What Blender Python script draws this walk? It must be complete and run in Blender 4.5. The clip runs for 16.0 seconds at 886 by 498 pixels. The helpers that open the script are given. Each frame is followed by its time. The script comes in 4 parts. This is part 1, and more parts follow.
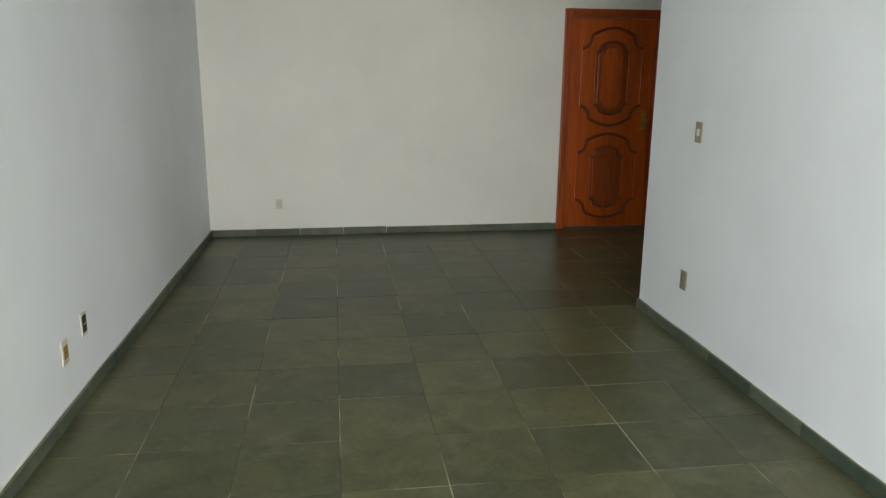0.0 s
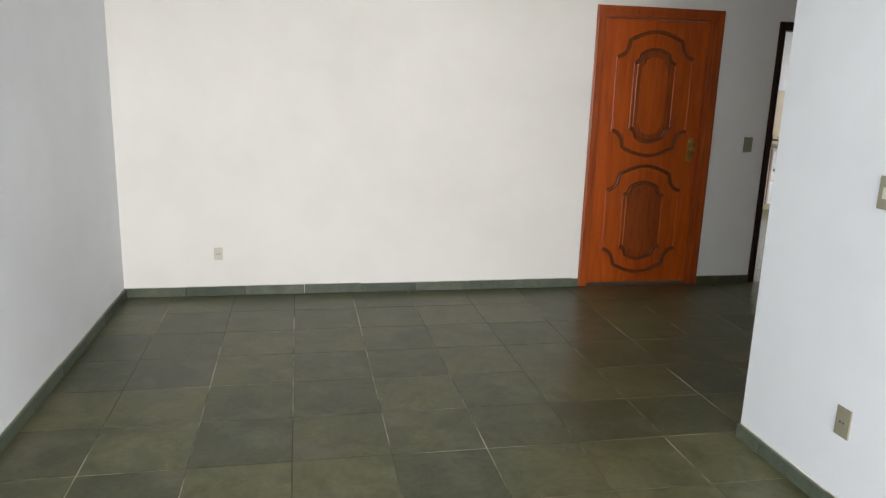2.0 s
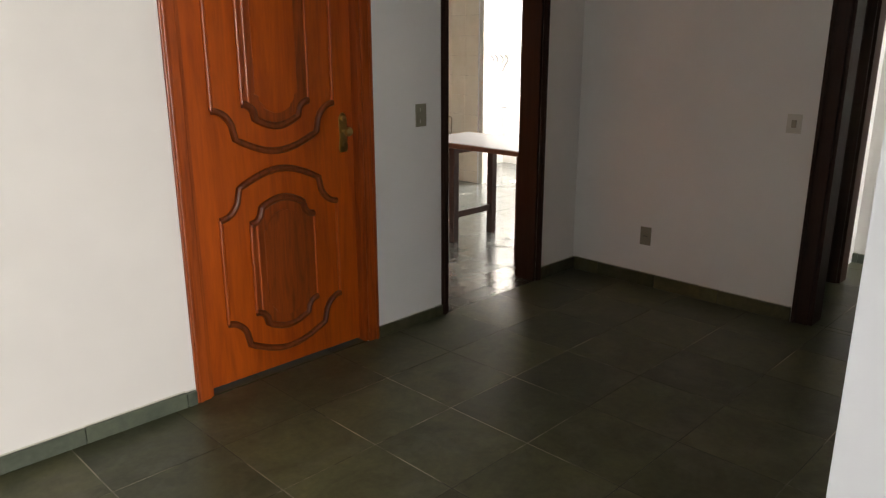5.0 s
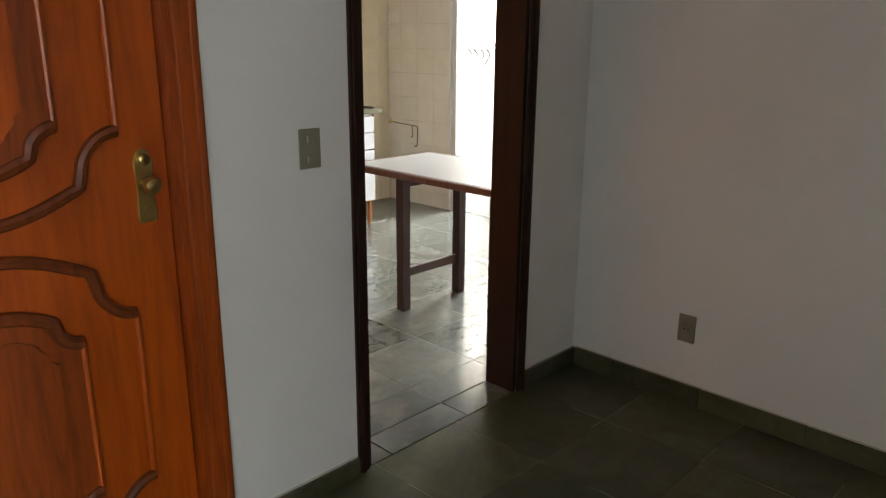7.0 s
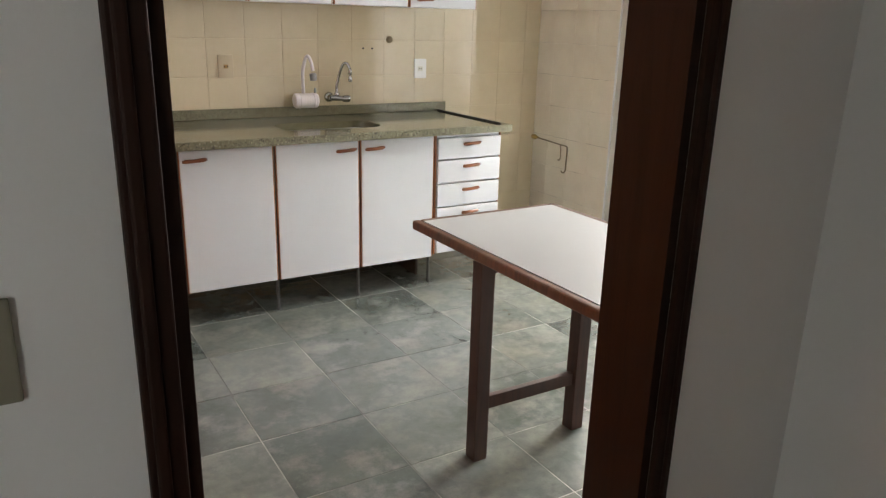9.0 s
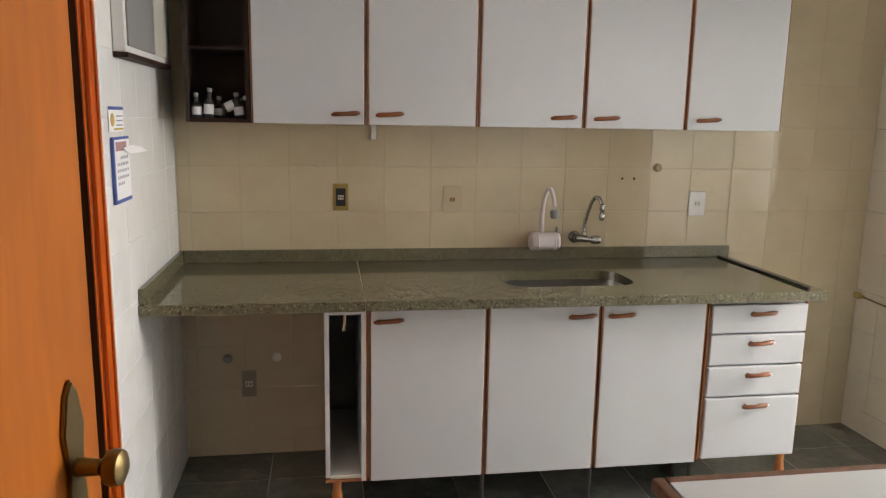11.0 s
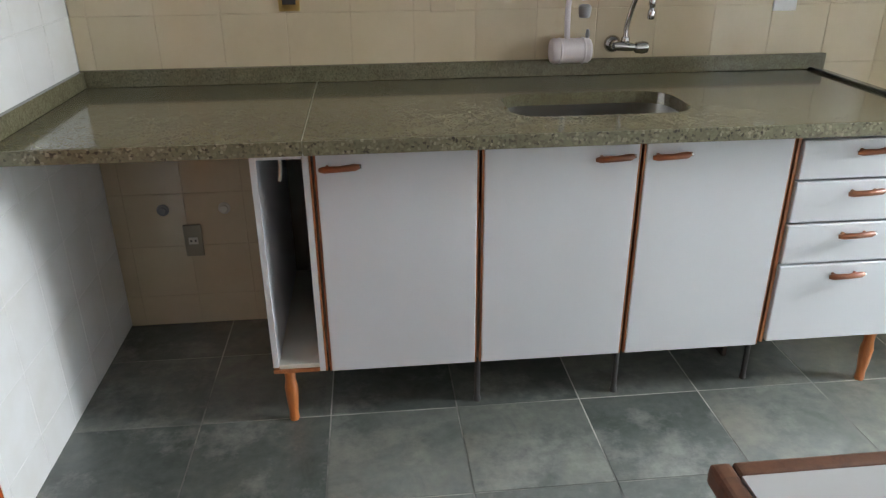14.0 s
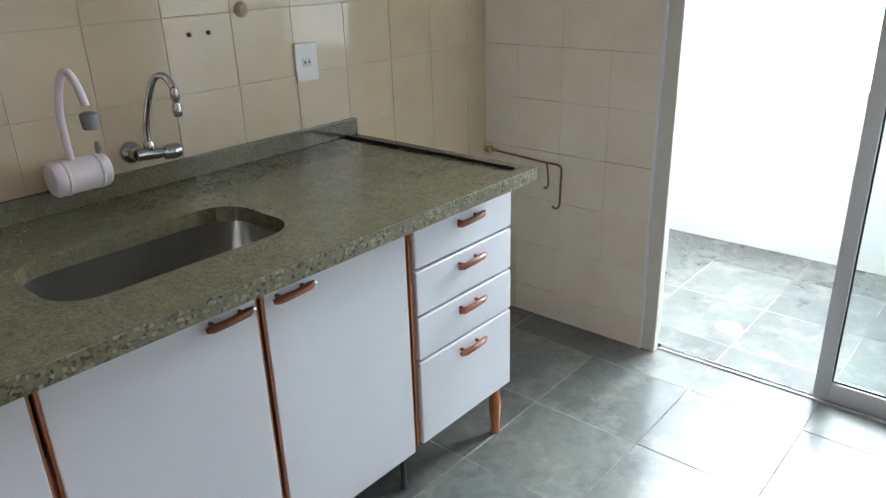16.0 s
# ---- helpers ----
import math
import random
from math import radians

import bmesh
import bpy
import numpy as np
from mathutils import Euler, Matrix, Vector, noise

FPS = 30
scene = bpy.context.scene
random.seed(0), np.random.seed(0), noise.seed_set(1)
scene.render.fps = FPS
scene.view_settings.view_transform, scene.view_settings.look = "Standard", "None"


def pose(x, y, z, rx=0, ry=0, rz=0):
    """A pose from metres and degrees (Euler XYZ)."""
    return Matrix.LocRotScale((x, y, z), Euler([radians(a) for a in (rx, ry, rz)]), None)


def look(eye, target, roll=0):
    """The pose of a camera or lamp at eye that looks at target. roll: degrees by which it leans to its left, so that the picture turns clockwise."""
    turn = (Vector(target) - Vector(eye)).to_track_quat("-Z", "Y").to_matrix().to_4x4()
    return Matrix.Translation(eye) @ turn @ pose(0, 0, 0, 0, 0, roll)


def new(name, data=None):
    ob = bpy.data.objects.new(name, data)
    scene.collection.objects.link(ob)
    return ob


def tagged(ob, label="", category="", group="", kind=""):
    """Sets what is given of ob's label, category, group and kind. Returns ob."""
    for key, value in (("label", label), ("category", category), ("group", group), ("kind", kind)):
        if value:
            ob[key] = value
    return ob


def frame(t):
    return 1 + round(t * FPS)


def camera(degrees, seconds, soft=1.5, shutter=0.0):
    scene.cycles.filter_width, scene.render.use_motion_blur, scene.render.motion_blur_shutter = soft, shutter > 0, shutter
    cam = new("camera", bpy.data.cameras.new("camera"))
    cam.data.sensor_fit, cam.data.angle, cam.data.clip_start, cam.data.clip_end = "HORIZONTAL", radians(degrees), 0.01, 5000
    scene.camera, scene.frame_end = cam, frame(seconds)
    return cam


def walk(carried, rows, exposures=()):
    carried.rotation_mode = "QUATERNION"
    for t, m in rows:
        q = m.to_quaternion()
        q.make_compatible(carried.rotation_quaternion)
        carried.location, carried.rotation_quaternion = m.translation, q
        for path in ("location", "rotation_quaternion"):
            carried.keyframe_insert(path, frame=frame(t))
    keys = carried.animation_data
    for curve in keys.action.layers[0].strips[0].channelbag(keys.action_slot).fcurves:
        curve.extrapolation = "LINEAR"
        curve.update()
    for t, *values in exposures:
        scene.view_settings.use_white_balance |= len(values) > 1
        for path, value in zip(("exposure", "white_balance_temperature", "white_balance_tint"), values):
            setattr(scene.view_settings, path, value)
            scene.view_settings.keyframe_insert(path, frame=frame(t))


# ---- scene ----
cam = camera(62.3, 16.0, soft=1.3)
PATH = [
    (0, (-0.098, -0.306, 1.57), (0.186, 1.615, 1.09), 0.5),
    (0.5, (-0.047, 0.031, 1.566), (0.115, 1.96, 1.064), 0.2),
    (1, (-0.039, 0.425, 1.586), (0.088, 2.35, 1.059), 2.0),
    (1.5, (-0.105, 0.922, 1.586), (0.132, 2.837, 1.062), 0.6),
    (2, (-0.066, 1.418, 1.572), (0.317, 3.328, 1.117), 1.8),
    (2.5, (-0.073, 1.89, 1.56), (0.463, 3.772, 1.146), 2.1),
    (3, (-0.045, 2.324, 1.538), (0.679, 4.132, 1.087), 0.6),
    (3.5, (0.059, 2.811, 1.511), (0.962, 4.529, 1.026), 0.2),
    (4, (0.214, 3.248, 1.521), (1.344, 4.831, 1.054), -1.0),
    (4.5, (0.501, 3.616, 1.508), (1.787, 5.069, 1.022), -1.3),
    (5, (0.794, 3.927, 1.485), (2.162, 5.281, 0.945), -0.1),
    (5.2, (0.929, 4.025, 1.478), (2.322, 5.351, 0.928), 0.5),
    (7.3, (2.386, 5.057, 1.433), (3.767, 6.395, 0.883), 0.5),
    (7.5, (2.528, 5.122, 1.44), (3.866, 6.487, 0.852), 1.3),
    (8, (2.86, 5.368, 1.422), (4.118, 6.804, 0.826), 2.0),
    (8.5, (3.179, 5.594, 1.436), (4.331, 7.087, 0.769), 0.4),
    (9, (3.475, 5.872, 1.462), (4.465, 7.507, 0.875), 1.5),
    (9.5, (3.655, 6.161, 1.525), (4.502, 7.909, 1.05), 1.3),
    (10, (3.788, 6.386, 1.58), (4.443, 8.226, 1.152), -0.8),
    (10.2, (3.851, 6.458, 1.585), (4.426, 8.341, 1.232), -0.5),
    (12.3, (4.038, 7.036, 1.584), (4.11, 8.976, 1.103), -1.2),
    (12.5, (4.04, 7.104, 1.547), (4.063, 9.01, 0.941), -1.4),
    (13, (4.05, 7.216, 1.498), (3.787, 9.06, 0.77), 1.2),
    (13.5, (4.187, 7.344, 1.459), (3.984, 9.148, 0.62), 1.3),
    (14, (4.303, 7.436, 1.435), (4.484, 9.25, 0.614), -0.4),
    (14.5, (4.291, 7.543, 1.441), (5.03, 9.232, 0.665), -2.1),
    (15, (4.267, 7.692, 1.468), (5.258, 9.242, 0.684), -3.9),
    (15.5, (4.292, 7.907, 1.494), (5.442, 9.369, 0.76), -4.1),
    (16, (4.273, 8.137, 1.499), (5.665, 9.362, 0.748), -1.8),
]
EXPOSURES = [
    (0.0, -0.92, 6950, 4), (0.5, -0.72, 6700, 2), (1.0, -0.34, 6800, 9), (1.5, -0.04, 6800, 11), (2.5, -0.06, 6700, 11), (3.5, -0.16, 6800, 13), (5.0, 0.0, 7200, 14),
    (7.5, 0.32, 6850, 9), (8.5, 0.38, 6900, 10), (9.0, 0.22, 6900, 11), (9.5, -0.03, 7000, 13), (10.0, -0.28, 7400, 16),
    (12.5, -0.1, 6800, 8), (13.0, -0.05, 6900, 9), (14.0, -0.15, 6250, 8), (15.0, -0.15, 6000, 6), (16.0, -0.14, 5850, 7),
]
walk(cam, [(t, look(eye, target, roll)) for t, eye, target, roll in PATH], EXPOSURES)

# ---- world and light ----
world = bpy.data.worlds.new("sky")
scene.world = world
world.use_nodes = True
wn = world.node_tree.nodes
sky = wn.new("ShaderNodeTexSky")
sky.sky_type = "NISHITA"
sky.sun_disc = False
sky.sun_elevation, sky.sun_rotation = radians(50), radians(200)
wn["Background"].inputs[1].default_value = 0.12
world.node_tree.links.new(sky.outputs[0], wn["Background"].inputs[0])


def window_light(name, eye, target, width, height, power, colour):
    lamp = bpy.data.lights.new(name, "AREA")
    lamp.shape, lamp.size, lamp.size_y = "RECTANGLE", width, height
    lamp.energy, lamp.color = power, colour
    ob = new(name, lamp)
    ob.matrix_world = look(eye, target)
    return ob


LX_ADDED_OPENING = -1.28
# daylight in the openings: living room window behind the start, laundry window, bedroom window
window_light("daylight_living", (0.6, -2.93, 1.35), (-0.35, 1.6, 0.1), 2.3, 2.0, 385, (1.0, 0.985, 0.96))
# Unseen west opening, added to throw cool light on the east wall.
window_light("added_daylight_west", (LX_ADDED_OPENING - 0.04, -0.5, 1.4), (3.0, 0.7, 0.6), 3.0, 1.9, 110, (0.84, 0.92, 1.0))
window_light("daylight_laundry", (8.28, 8.9, 1.9), (5.6, 8.65, 0.1), 1.0, 0.95, 255, (0.98, 0.985, 1.0))
window_light("daylight_bedroom", (6.1, 2.15, 1.5), (6.1, 5.0, 1.2), 1.0, 1.2, 150, (0.95, 0.98, 1.0))

# ---- materials ----


def material(name, colour, rough=0.6, metal=0.0, coat=0.0):
    m = bpy.data.materials.new(name)
    m.use_nodes = True
    b = m.node_tree.nodes["Principled BSDF"]
    b.inputs["Base Color"].default_value = (*colour, 1)
    b.inputs["Roughness"].default_value = rough
    b.inputs["Metallic"].default_value = metal
    b.inputs["Coat Weight"].default_value = coat
    return m


def node(m, kind, **values):
    n = m.node_tree.nodes.new(kind)
    for key, value in values.items():
        n.inputs[key.replace("_", " ")].default_value = value
    return n


def link(m, a, b):
    m.node_tree.links.new(a, b)


def coords(m, scale=(1, 1, 1), space="Object"):
    tc = m.node_tree.nodes.new("ShaderNodeTexCoord")
    mp = m.node_tree.nodes.new("ShaderNodeMapping")
    mp.inputs["Scale"].default_value = scale
    link(m, tc.outputs[space], mp.inputs[0])
    return mp.outputs[0]


def world_coords(m, scale=(1, 1, 1)):
    ge = m.node_tree.nodes.new("ShaderNodeNewGeometry")
    mp = m.node_tree.nodes.new("ShaderNodeMapping")
    mp.inputs["Scale"].default_value = scale
    link(m, ge.outputs["Position"], mp.inputs[0])
    return mp.outputs[0]


def ramp(m, fac, stops):
    r = m.node_tree.nodes.new("ShaderNodeValToRGB")
    els = r.color_ramp.elements
    while len(els) < len(stops):
        els.new(0.5)
    for e, (p, c) in zip(els, stops):
        e.position, e.color = p, (*c, 1)
    link(m, fac, r.inputs[0])
    return r.outputs[0]


def mix(m, fac, a, b, how="MIX"):
    x = m.node_tree.nodes.new("ShaderNodeMix")
    x.data_type, x.blend_type = "RGBA", how
    for sock, v in ((x.inputs[0], fac), (x.inputs[6], a), (x.inputs[7], b)):
        if isinstance(v, (int, float)):
            sock.default_value = v
        elif isinstance(v, tuple):
            sock.default_value = (*v, 1)
        else:
            link(m, v, sock)
    return x.outputs[2]


def relief(m, height, strength, distance):
    b = node(m, "ShaderNodeBump", Strength=strength, Distance=distance)
    link(m, height, b.inputs["Height"])
    link(m, b.outputs[0], m.node_tree.nodes["Principled BSDF"].inputs["Normal"])


def set_base(m, socket):
    link(m, socket, m.node_tree.nodes["Principled BSDF"].inputs["Base Color"])


def set_rough(m, fac, low, high):
    r = node(m, "ShaderNodeMapRange")
    r.inputs["To Min"].default_value, r.inputs["To Max"].default_value = low, high
    link(m, fac, r.inputs[0])
    link(m, r.outputs[0], m.node_tree.nodes["Principled BSDF"].inputs["Roughness"])


def paint(name, colour, rough=0.7):
    m = material(name, colour, rough)
    p = world_coords(m)
    big = node(m, "ShaderNodeTexNoise", Scale=0.9, Detail=4.0, Roughness=0.6)
    fine = node(m, "ShaderNodeTexNoise", Scale=55.0, Detail=5.0, Roughness=0.7)
    link(m, p, big.inputs[0]), link(m, p, fine.inputs[0])
    dark = tuple(c * 0.93 for c in colour)
    set_base(m, ramp(m, big.outputs[0], [(0.35, dark), (0.6, colour)]))
    relief(m, fine.outputs[0], 0.12, 0.004)
    return m


def slate(name, tones, low, high, bump=0.35, scuff=0.0, shine=0.5, grain=38.0, cleft=0.12, cloudy=1.0, coat=0.0):
    """Cleft slate: each tile has a tone of its own, with cloudy patches, fine clefts and a worn polish."""
    m = material(name, tones[1], 0.35, coat=coat)
    m.node_tree.nodes["Principled BSDF"].inputs["Coat Roughness"].default_value = 0.16
    m.node_tree.nodes["Principled BSDF"].inputs["Specular IOR Level"].default_value = shine
    info = m.node_tree.nodes.new("ShaderNodeObjectInfo")
    p = world_coords(m)
    shift = node(m, "ShaderNodeVectorMath")
    shift.operation = "MULTIPLY_ADD"
    shift.inputs[1].default_value = (9, 7, 0)
    link(m, info.outputs["Random"], shift.inputs[0]), link(m, p, shift.inputs[2])
    cloud = node(m, "ShaderNodeTexNoise", Scale=5.0, Detail=7.0, Roughness=0.65, Distortion=0.8)
    fine = node(m, "ShaderNodeTexNoise", Scale=grain, Detail=6.0, Roughness=0.65)
    link(m, shift.outputs[0], cloud.inputs[0]), link(m, shift.outputs[0], fine.inputs[0])
    tone = ramp(m, info.outputs["Random"], [(0.0, tones[0]), (0.5, tones[1]), (1.0, tones[2])])
    cl = ramp(m, cloud.outputs[0], [(0.28, (1 - 0.4 * cloudy, 1 - 0.36 * cloudy, 1 - 0.4 * cloudy)), (0.5, (1, 1, 1)), (0.72, (1 + 0.4 * cloudy, 1 + 0.34 * cloudy, 1 + 0.22 * cloudy))])
    c = mix(m, 1.0, tone, cl, "MULTIPLY")
    fl = ramp(m, fine.outputs[0], [(0.3, (0.84, 0.84, 0.84)), (0.72, (1.14, 1.14, 1.12))])
    c = mix(m, 1.0, c, fl, "MULTIPLY")
    if scuff:
        worn = node(m, "ShaderNodeTexNoise", Scale=3.4, Detail=9.0, Roughness=0.72)
        link(m, shift.outputs[0], worn.inputs[0])
        k = ramp(m, worn.outputs[0], [(0.5, (0, 0, 0)), (0.68, (scuff, scuff, scuff))])
        c = mix(m, k, c, (0.3, 0.305, 0.28))
        rust = node(m, "ShaderNodeTexNoise", Scale=1.7, Detail=6.0, Roughness=0.65)
        link(m, shift.outputs[0], rust.inputs[0])
        k = ramp(m, rust.outputs[0], [(0.55, (0, 0, 0)), (0.75, (0.4, 0.4, 0.4))])
        c = mix(m, k, c, (0.15, 0.115, 0.075))
    set_base(m, c)
    set_rough(m, cloud.outputs[0], low, high)
    both = node(m, "ShaderNodeMath")
    both.operation = "MULTIPLY_ADD"
    both.inputs[1].default_value = cleft
    link(m, cloud.outputs[0], both.inputs[0])
    half = node(m, "ShaderNodeMath")
    half.operation = "MULTIPLY"
    half.inputs[1].default_value = 0.25
    link(m, fine.outputs[0], half.inputs[0]), link(m, half.outputs[0], both.inputs[2])
    relief(m, both.outputs[0], bump, 0.006)
    return m


def wood(name, light, dark, rough=0.3, scale=(14, 14, 1.2), coat=0.3):
    m = material(name, light, rough, coat=coat)
    p = coords(m, scale)
    grain = node(m, "ShaderNodeTexNoise", Scale=1.6, Detail=8.0, Roughness=0.62, Distortion=1.4)
    fine = node(m, "ShaderNodeTexNoise", Scale=9.0, Detail=4.0, Roughness=0.6)
    link(m, p, grain.inputs[0]), link(m, p, fine.inputs[0])
    c = ramp(m, grain.outputs[0], [(0.3, dark), (0.52, light), (0.75, tuple(v * 1.18 for v in light))])
    f = ramp(m, fine.outputs[0], [(0.3, (0.82, 0.8, 0.78)), (0.65, (1.05, 1.05, 1.05))])
    set_base(m, mix(m, 1.0, c, f, "MULTIPLY"))
    set_rough(m, fine.outputs[0], rough - 0.05, rough + 0.15)
    relief(m, grain.outputs[0], 0.08, 0.002)
    return m


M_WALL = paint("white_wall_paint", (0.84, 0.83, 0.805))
# Living room side walls: bluish daylight is mixed into the white paint.
M_WALL_BLUE_LIGHT = paint("white_paint_with_blue_daylight", (0.81, 0.835, 0.88))
M_CEIL = paint("ceiling_paint", (0.8, 0.8, 0.78))
M_SLATE = slate("olive_slate", [(0.061, 0.065, 0.037), (0.078, 0.079, 0.042), (0.1, 0.099, 0.05)], 0.24, 0.42, 0.2, 0.12, 0.25)
M_SLATE_K = slate("grey_slate", [(0.078, 0.09, 0.085), (0.105, 0.118, 0.11), (0.14, 0.152, 0.14)], 0.12, 0.3, 0.4, 0.55, 0.9, 24.0, 0.7, 0.75, coat=0.35)
M_SLATE_BASE = slate("slate_skirting", [(0.05, 0.068, 0.05), (0.075, 0.094, 0.07), (0.105, 0.122, 0.092)], 0.35, 0.55, 0.25)


def grout(name, dark, pale, size=1.3, low=0.46, high=0.6):
    m = material(name, pale, 0.7)
    p = world_coords(m)
    n = node(m, "ShaderNodeTexNoise", Scale=size, Detail=5.0, Roughness=0.65)
    link(m, p, n.inputs[0])
    set_base(m, ramp(m, n.outputs[0], [(low, dark), (high, pale)]))
    return m


M_GROUT = grout("worn_pale_grout", (0.045, 0.046, 0.03), (0.46, 0.4, 0.31), 1.3, 0.48, 0.62)
M_GROUT_K = grout("pale_kitchen_grout", (0.08, 0.084, 0.075), (0.34, 0.33, 0.3))
M_TILE_GROUT = paint("tile_grout", (0.53, 0.44, 0.305), 0.8)
M_TILE_GROUT_E = grout("broken_brown_grout", (0.2, 0.13, 0.08), (0.74, 0.68, 0.58), 5.0, 0.42, 0.56)
M_TILE_GROUT_PALE = paint("pale_upright_grout", (0.8, 0.735, 0.61), 0.8)
M_TILE_GROUT_W = paint("white_tile_grout", (0.76, 0.765, 0.76), 0.8)
M_DOOR = wood("orange_varnished_wood", (0.47, 0.082, 0.004), (0.33, 0.05, 0.003), 0.34, (7, 7, 0.6), 0.08)
M_DOOR_DARK = wood("dark_stained_moulding", (0.18, 0.037, 0.006), (0.08, 0.018, 0.004), 0.4, coat=0.05)
M_PLY = wood("orange_veneer", (0.35, 0.095, 0.0075), (0.285, 0.07, 0.006), 0.45, (4.5, 4.5, 0.55), 0.0)
M_PLY.node_tree.nodes["Principled BSDF"].inputs["Specular IOR Level"].default_value = 0.2
M_CASING = wood("dark_brown_casing", (0.029, 0.0105, 0.006), (0.016, 0.006, 0.004), 0.5, coat=0.0)
M_CASING.node_tree.nodes["Principled BSDF"].inputs["Specular IOR Level"].default_value = 0.25
M_DOOR_MID = wood("brown_stained_field", (0.29, 0.053, 0.005), (0.15, 0.028, 0.004), 0.36, coat=0.08)
M_TABLE_EDGE = wood("table_edge_wood", (0.125, 0.048, 0.021), (0.065, 0.024, 0.011), 0.4, coat=0.1)
M_CASING_E = wood("red_brown_casing", (0.36, 0.065, 0.006), (0.23, 0.038, 0.004), 0.34, coat=0.08)
M_HANDLE = wood("handle_wood", (0.24, 0.072, 0.02), (0.13, 0.036, 0.01), 0.35, (3, 20, 20))
M_EDGE = wood("cabinet_edge_wood", (0.36, 0.13, 0.04), (0.2, 0.06, 0.018), 0.45)
M_LEGWOOD = wood("orange_leg_wood", (0.45, 0.15, 0.035), (0.3, 0.09, 0.02), 0.4)
M_TABLEWOOD = wood("table_wood", (0.045, 0.016, 0.008), (0.022, 0.008, 0.005), 0.5, coat=0.0)
M_LAM = paint("white_laminate", (0.64, 0.66, 0.69), 0.35)
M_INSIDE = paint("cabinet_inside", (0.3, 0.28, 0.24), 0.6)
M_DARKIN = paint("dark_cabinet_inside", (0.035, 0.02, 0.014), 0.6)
M_TABLETOP = paint("pale_table_laminate", (0.46, 0.47, 0.475), 0.38)
M_BRASS = material("aged_brass", (0.5, 0.37, 0.14), 0.32, 1.0)
M_BRONZE = material("dark_bronze", (0.2, 0.145, 0.065), 0.35, 1.0)
M_CHROME = material("chrome", (0.5, 0.5, 0.5), 0.1, 1.0)
M_STEEL = material("brushed_steel", (0.4, 0.39, 0.365), 0.3, 1.0)
M_ALU = material("pale_aluminium", (0.6, 0.615, 0.61), 0.4, 0.1)
M_PLASTIC = material("white_plastic", (0.75, 0.75, 0.74), 0.4)
M_FILTER = material("pinkish_white_plastic", (0.72, 0.665, 0.68), 0.4)
M_PLATE = material("beige_plate", (0.27, 0.25, 0.185), 0.45)
M_PLATE_W = material("ivory_plate", (0.62, 0.6, 0.53), 0.4)
M_BLACK = material("black_plastic", (0.02, 0.02, 0.02), 0.4)
M_LEGGREY = material("dark_grey_leg", (0.05, 0.05, 0.05), 0.4)
M_GREY = material("grey_plastic", (0.25, 0.25, 0.25), 0.45)
M_ORANGE = material("aged_orange_plastic", (0.35, 0.2, 0.06), 0.5)
M_STUB = material("brown_plastic", (0.42, 0.33, 0.21), 0.5)
M_COPPER = material("dull_copper", (0.2, 0.15, 0.085), 0.5, 0.6)
M_PAPER = material("white_paper", (0.72, 0.72, 0.74), 0.8)
M_BLUE = material("blue_print", (0.06, 0.1, 0.32), 0.7)
M_PINK = material("photo_print", (0.35, 0.2, 0.2), 0.7)
M_YELLOW = material("ochre_print", (0.5, 0.34, 0.08), 0.7)
M_INK = material("grey_ink", (0.25, 0.25, 0.33), 0.8)


def glass_material():
    m = bpy.data.materials.new("window_glass")
    m.use_nodes = True
    b = m.node_tree.nodes["Principled BSDF"]
    b.inputs["Base Color"].default_value = (0.9, 0.96, 0.95, 1)
    b.inputs["Roughness"].default_value = 0.02
    b.inputs["Transmission Weight"].default_value = 1.0
    b.inputs["IOR"].default_value = 1.45
    return m


M_GLASS = glass_material()


def outside():
    """Overcast brightness beyond the laundry window."""
    m = bpy.data.materials.new("bright_sky_backdrop")
    m.use_nodes = True
    nt = m.node_tree
    nt.nodes.remove(nt.nodes["Principled BSDF"])
    e = nt.nodes.new("ShaderNodeEmission")
    e.inputs[0].default_value, e.inputs[1].default_value = (0.95, 0.98, 1.0, 1), 5.0
    nt.links.new(e.outputs[0], nt.nodes["Material Output"].inputs[0])
    return m


M_OUTSIDE = outside()


def ceramic_tile(name, low, high):
    m = material(name, low, 0.24)
    info = m.node_tree.nodes.new("ShaderNodeObjectInfo")
    p = world_coords(m)
    n = node(m, "ShaderNodeTexNoise", Scale=6.0, Detail=6.0, Roughness=0.6)
    link(m, p, n.inputs[0])
    tone = ramp(m, info.outputs["Random"], [(0.0, low), (1.0, high)])
    c = ramp(m, n.outputs[0], [(0.3, (0.94, 0.93, 0.9)), (0.65, (1.02, 1.02, 1.02))])
    set_base(m, mix(m, 1.0, tone, c, "MULTIPLY"))
    wave = node(m, "ShaderNodeTexNoise", Scale=9.0, Detail=2.0)
    link(m, p, wave.inputs[0])
    relief(m, wave.outputs[0], 0.02, 0.002)
    set_rough(m, n.outputs[0], 0.07, 0.12)
    return m


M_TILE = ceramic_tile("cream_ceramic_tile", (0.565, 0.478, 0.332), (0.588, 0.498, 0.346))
# East wall tiles: cream lightened to carry light bounced off the floor.
M_TILE_BOUNCE = ceramic_tile("cream_tile_with_bounce_light", (0.8, 0.735, 0.61), (0.82, 0.755, 0.63))
M_TILE_W = ceramic_tile("white_ceramic_tile", (0.775, 0.785, 0.79), (0.8, 0.81, 0.815))


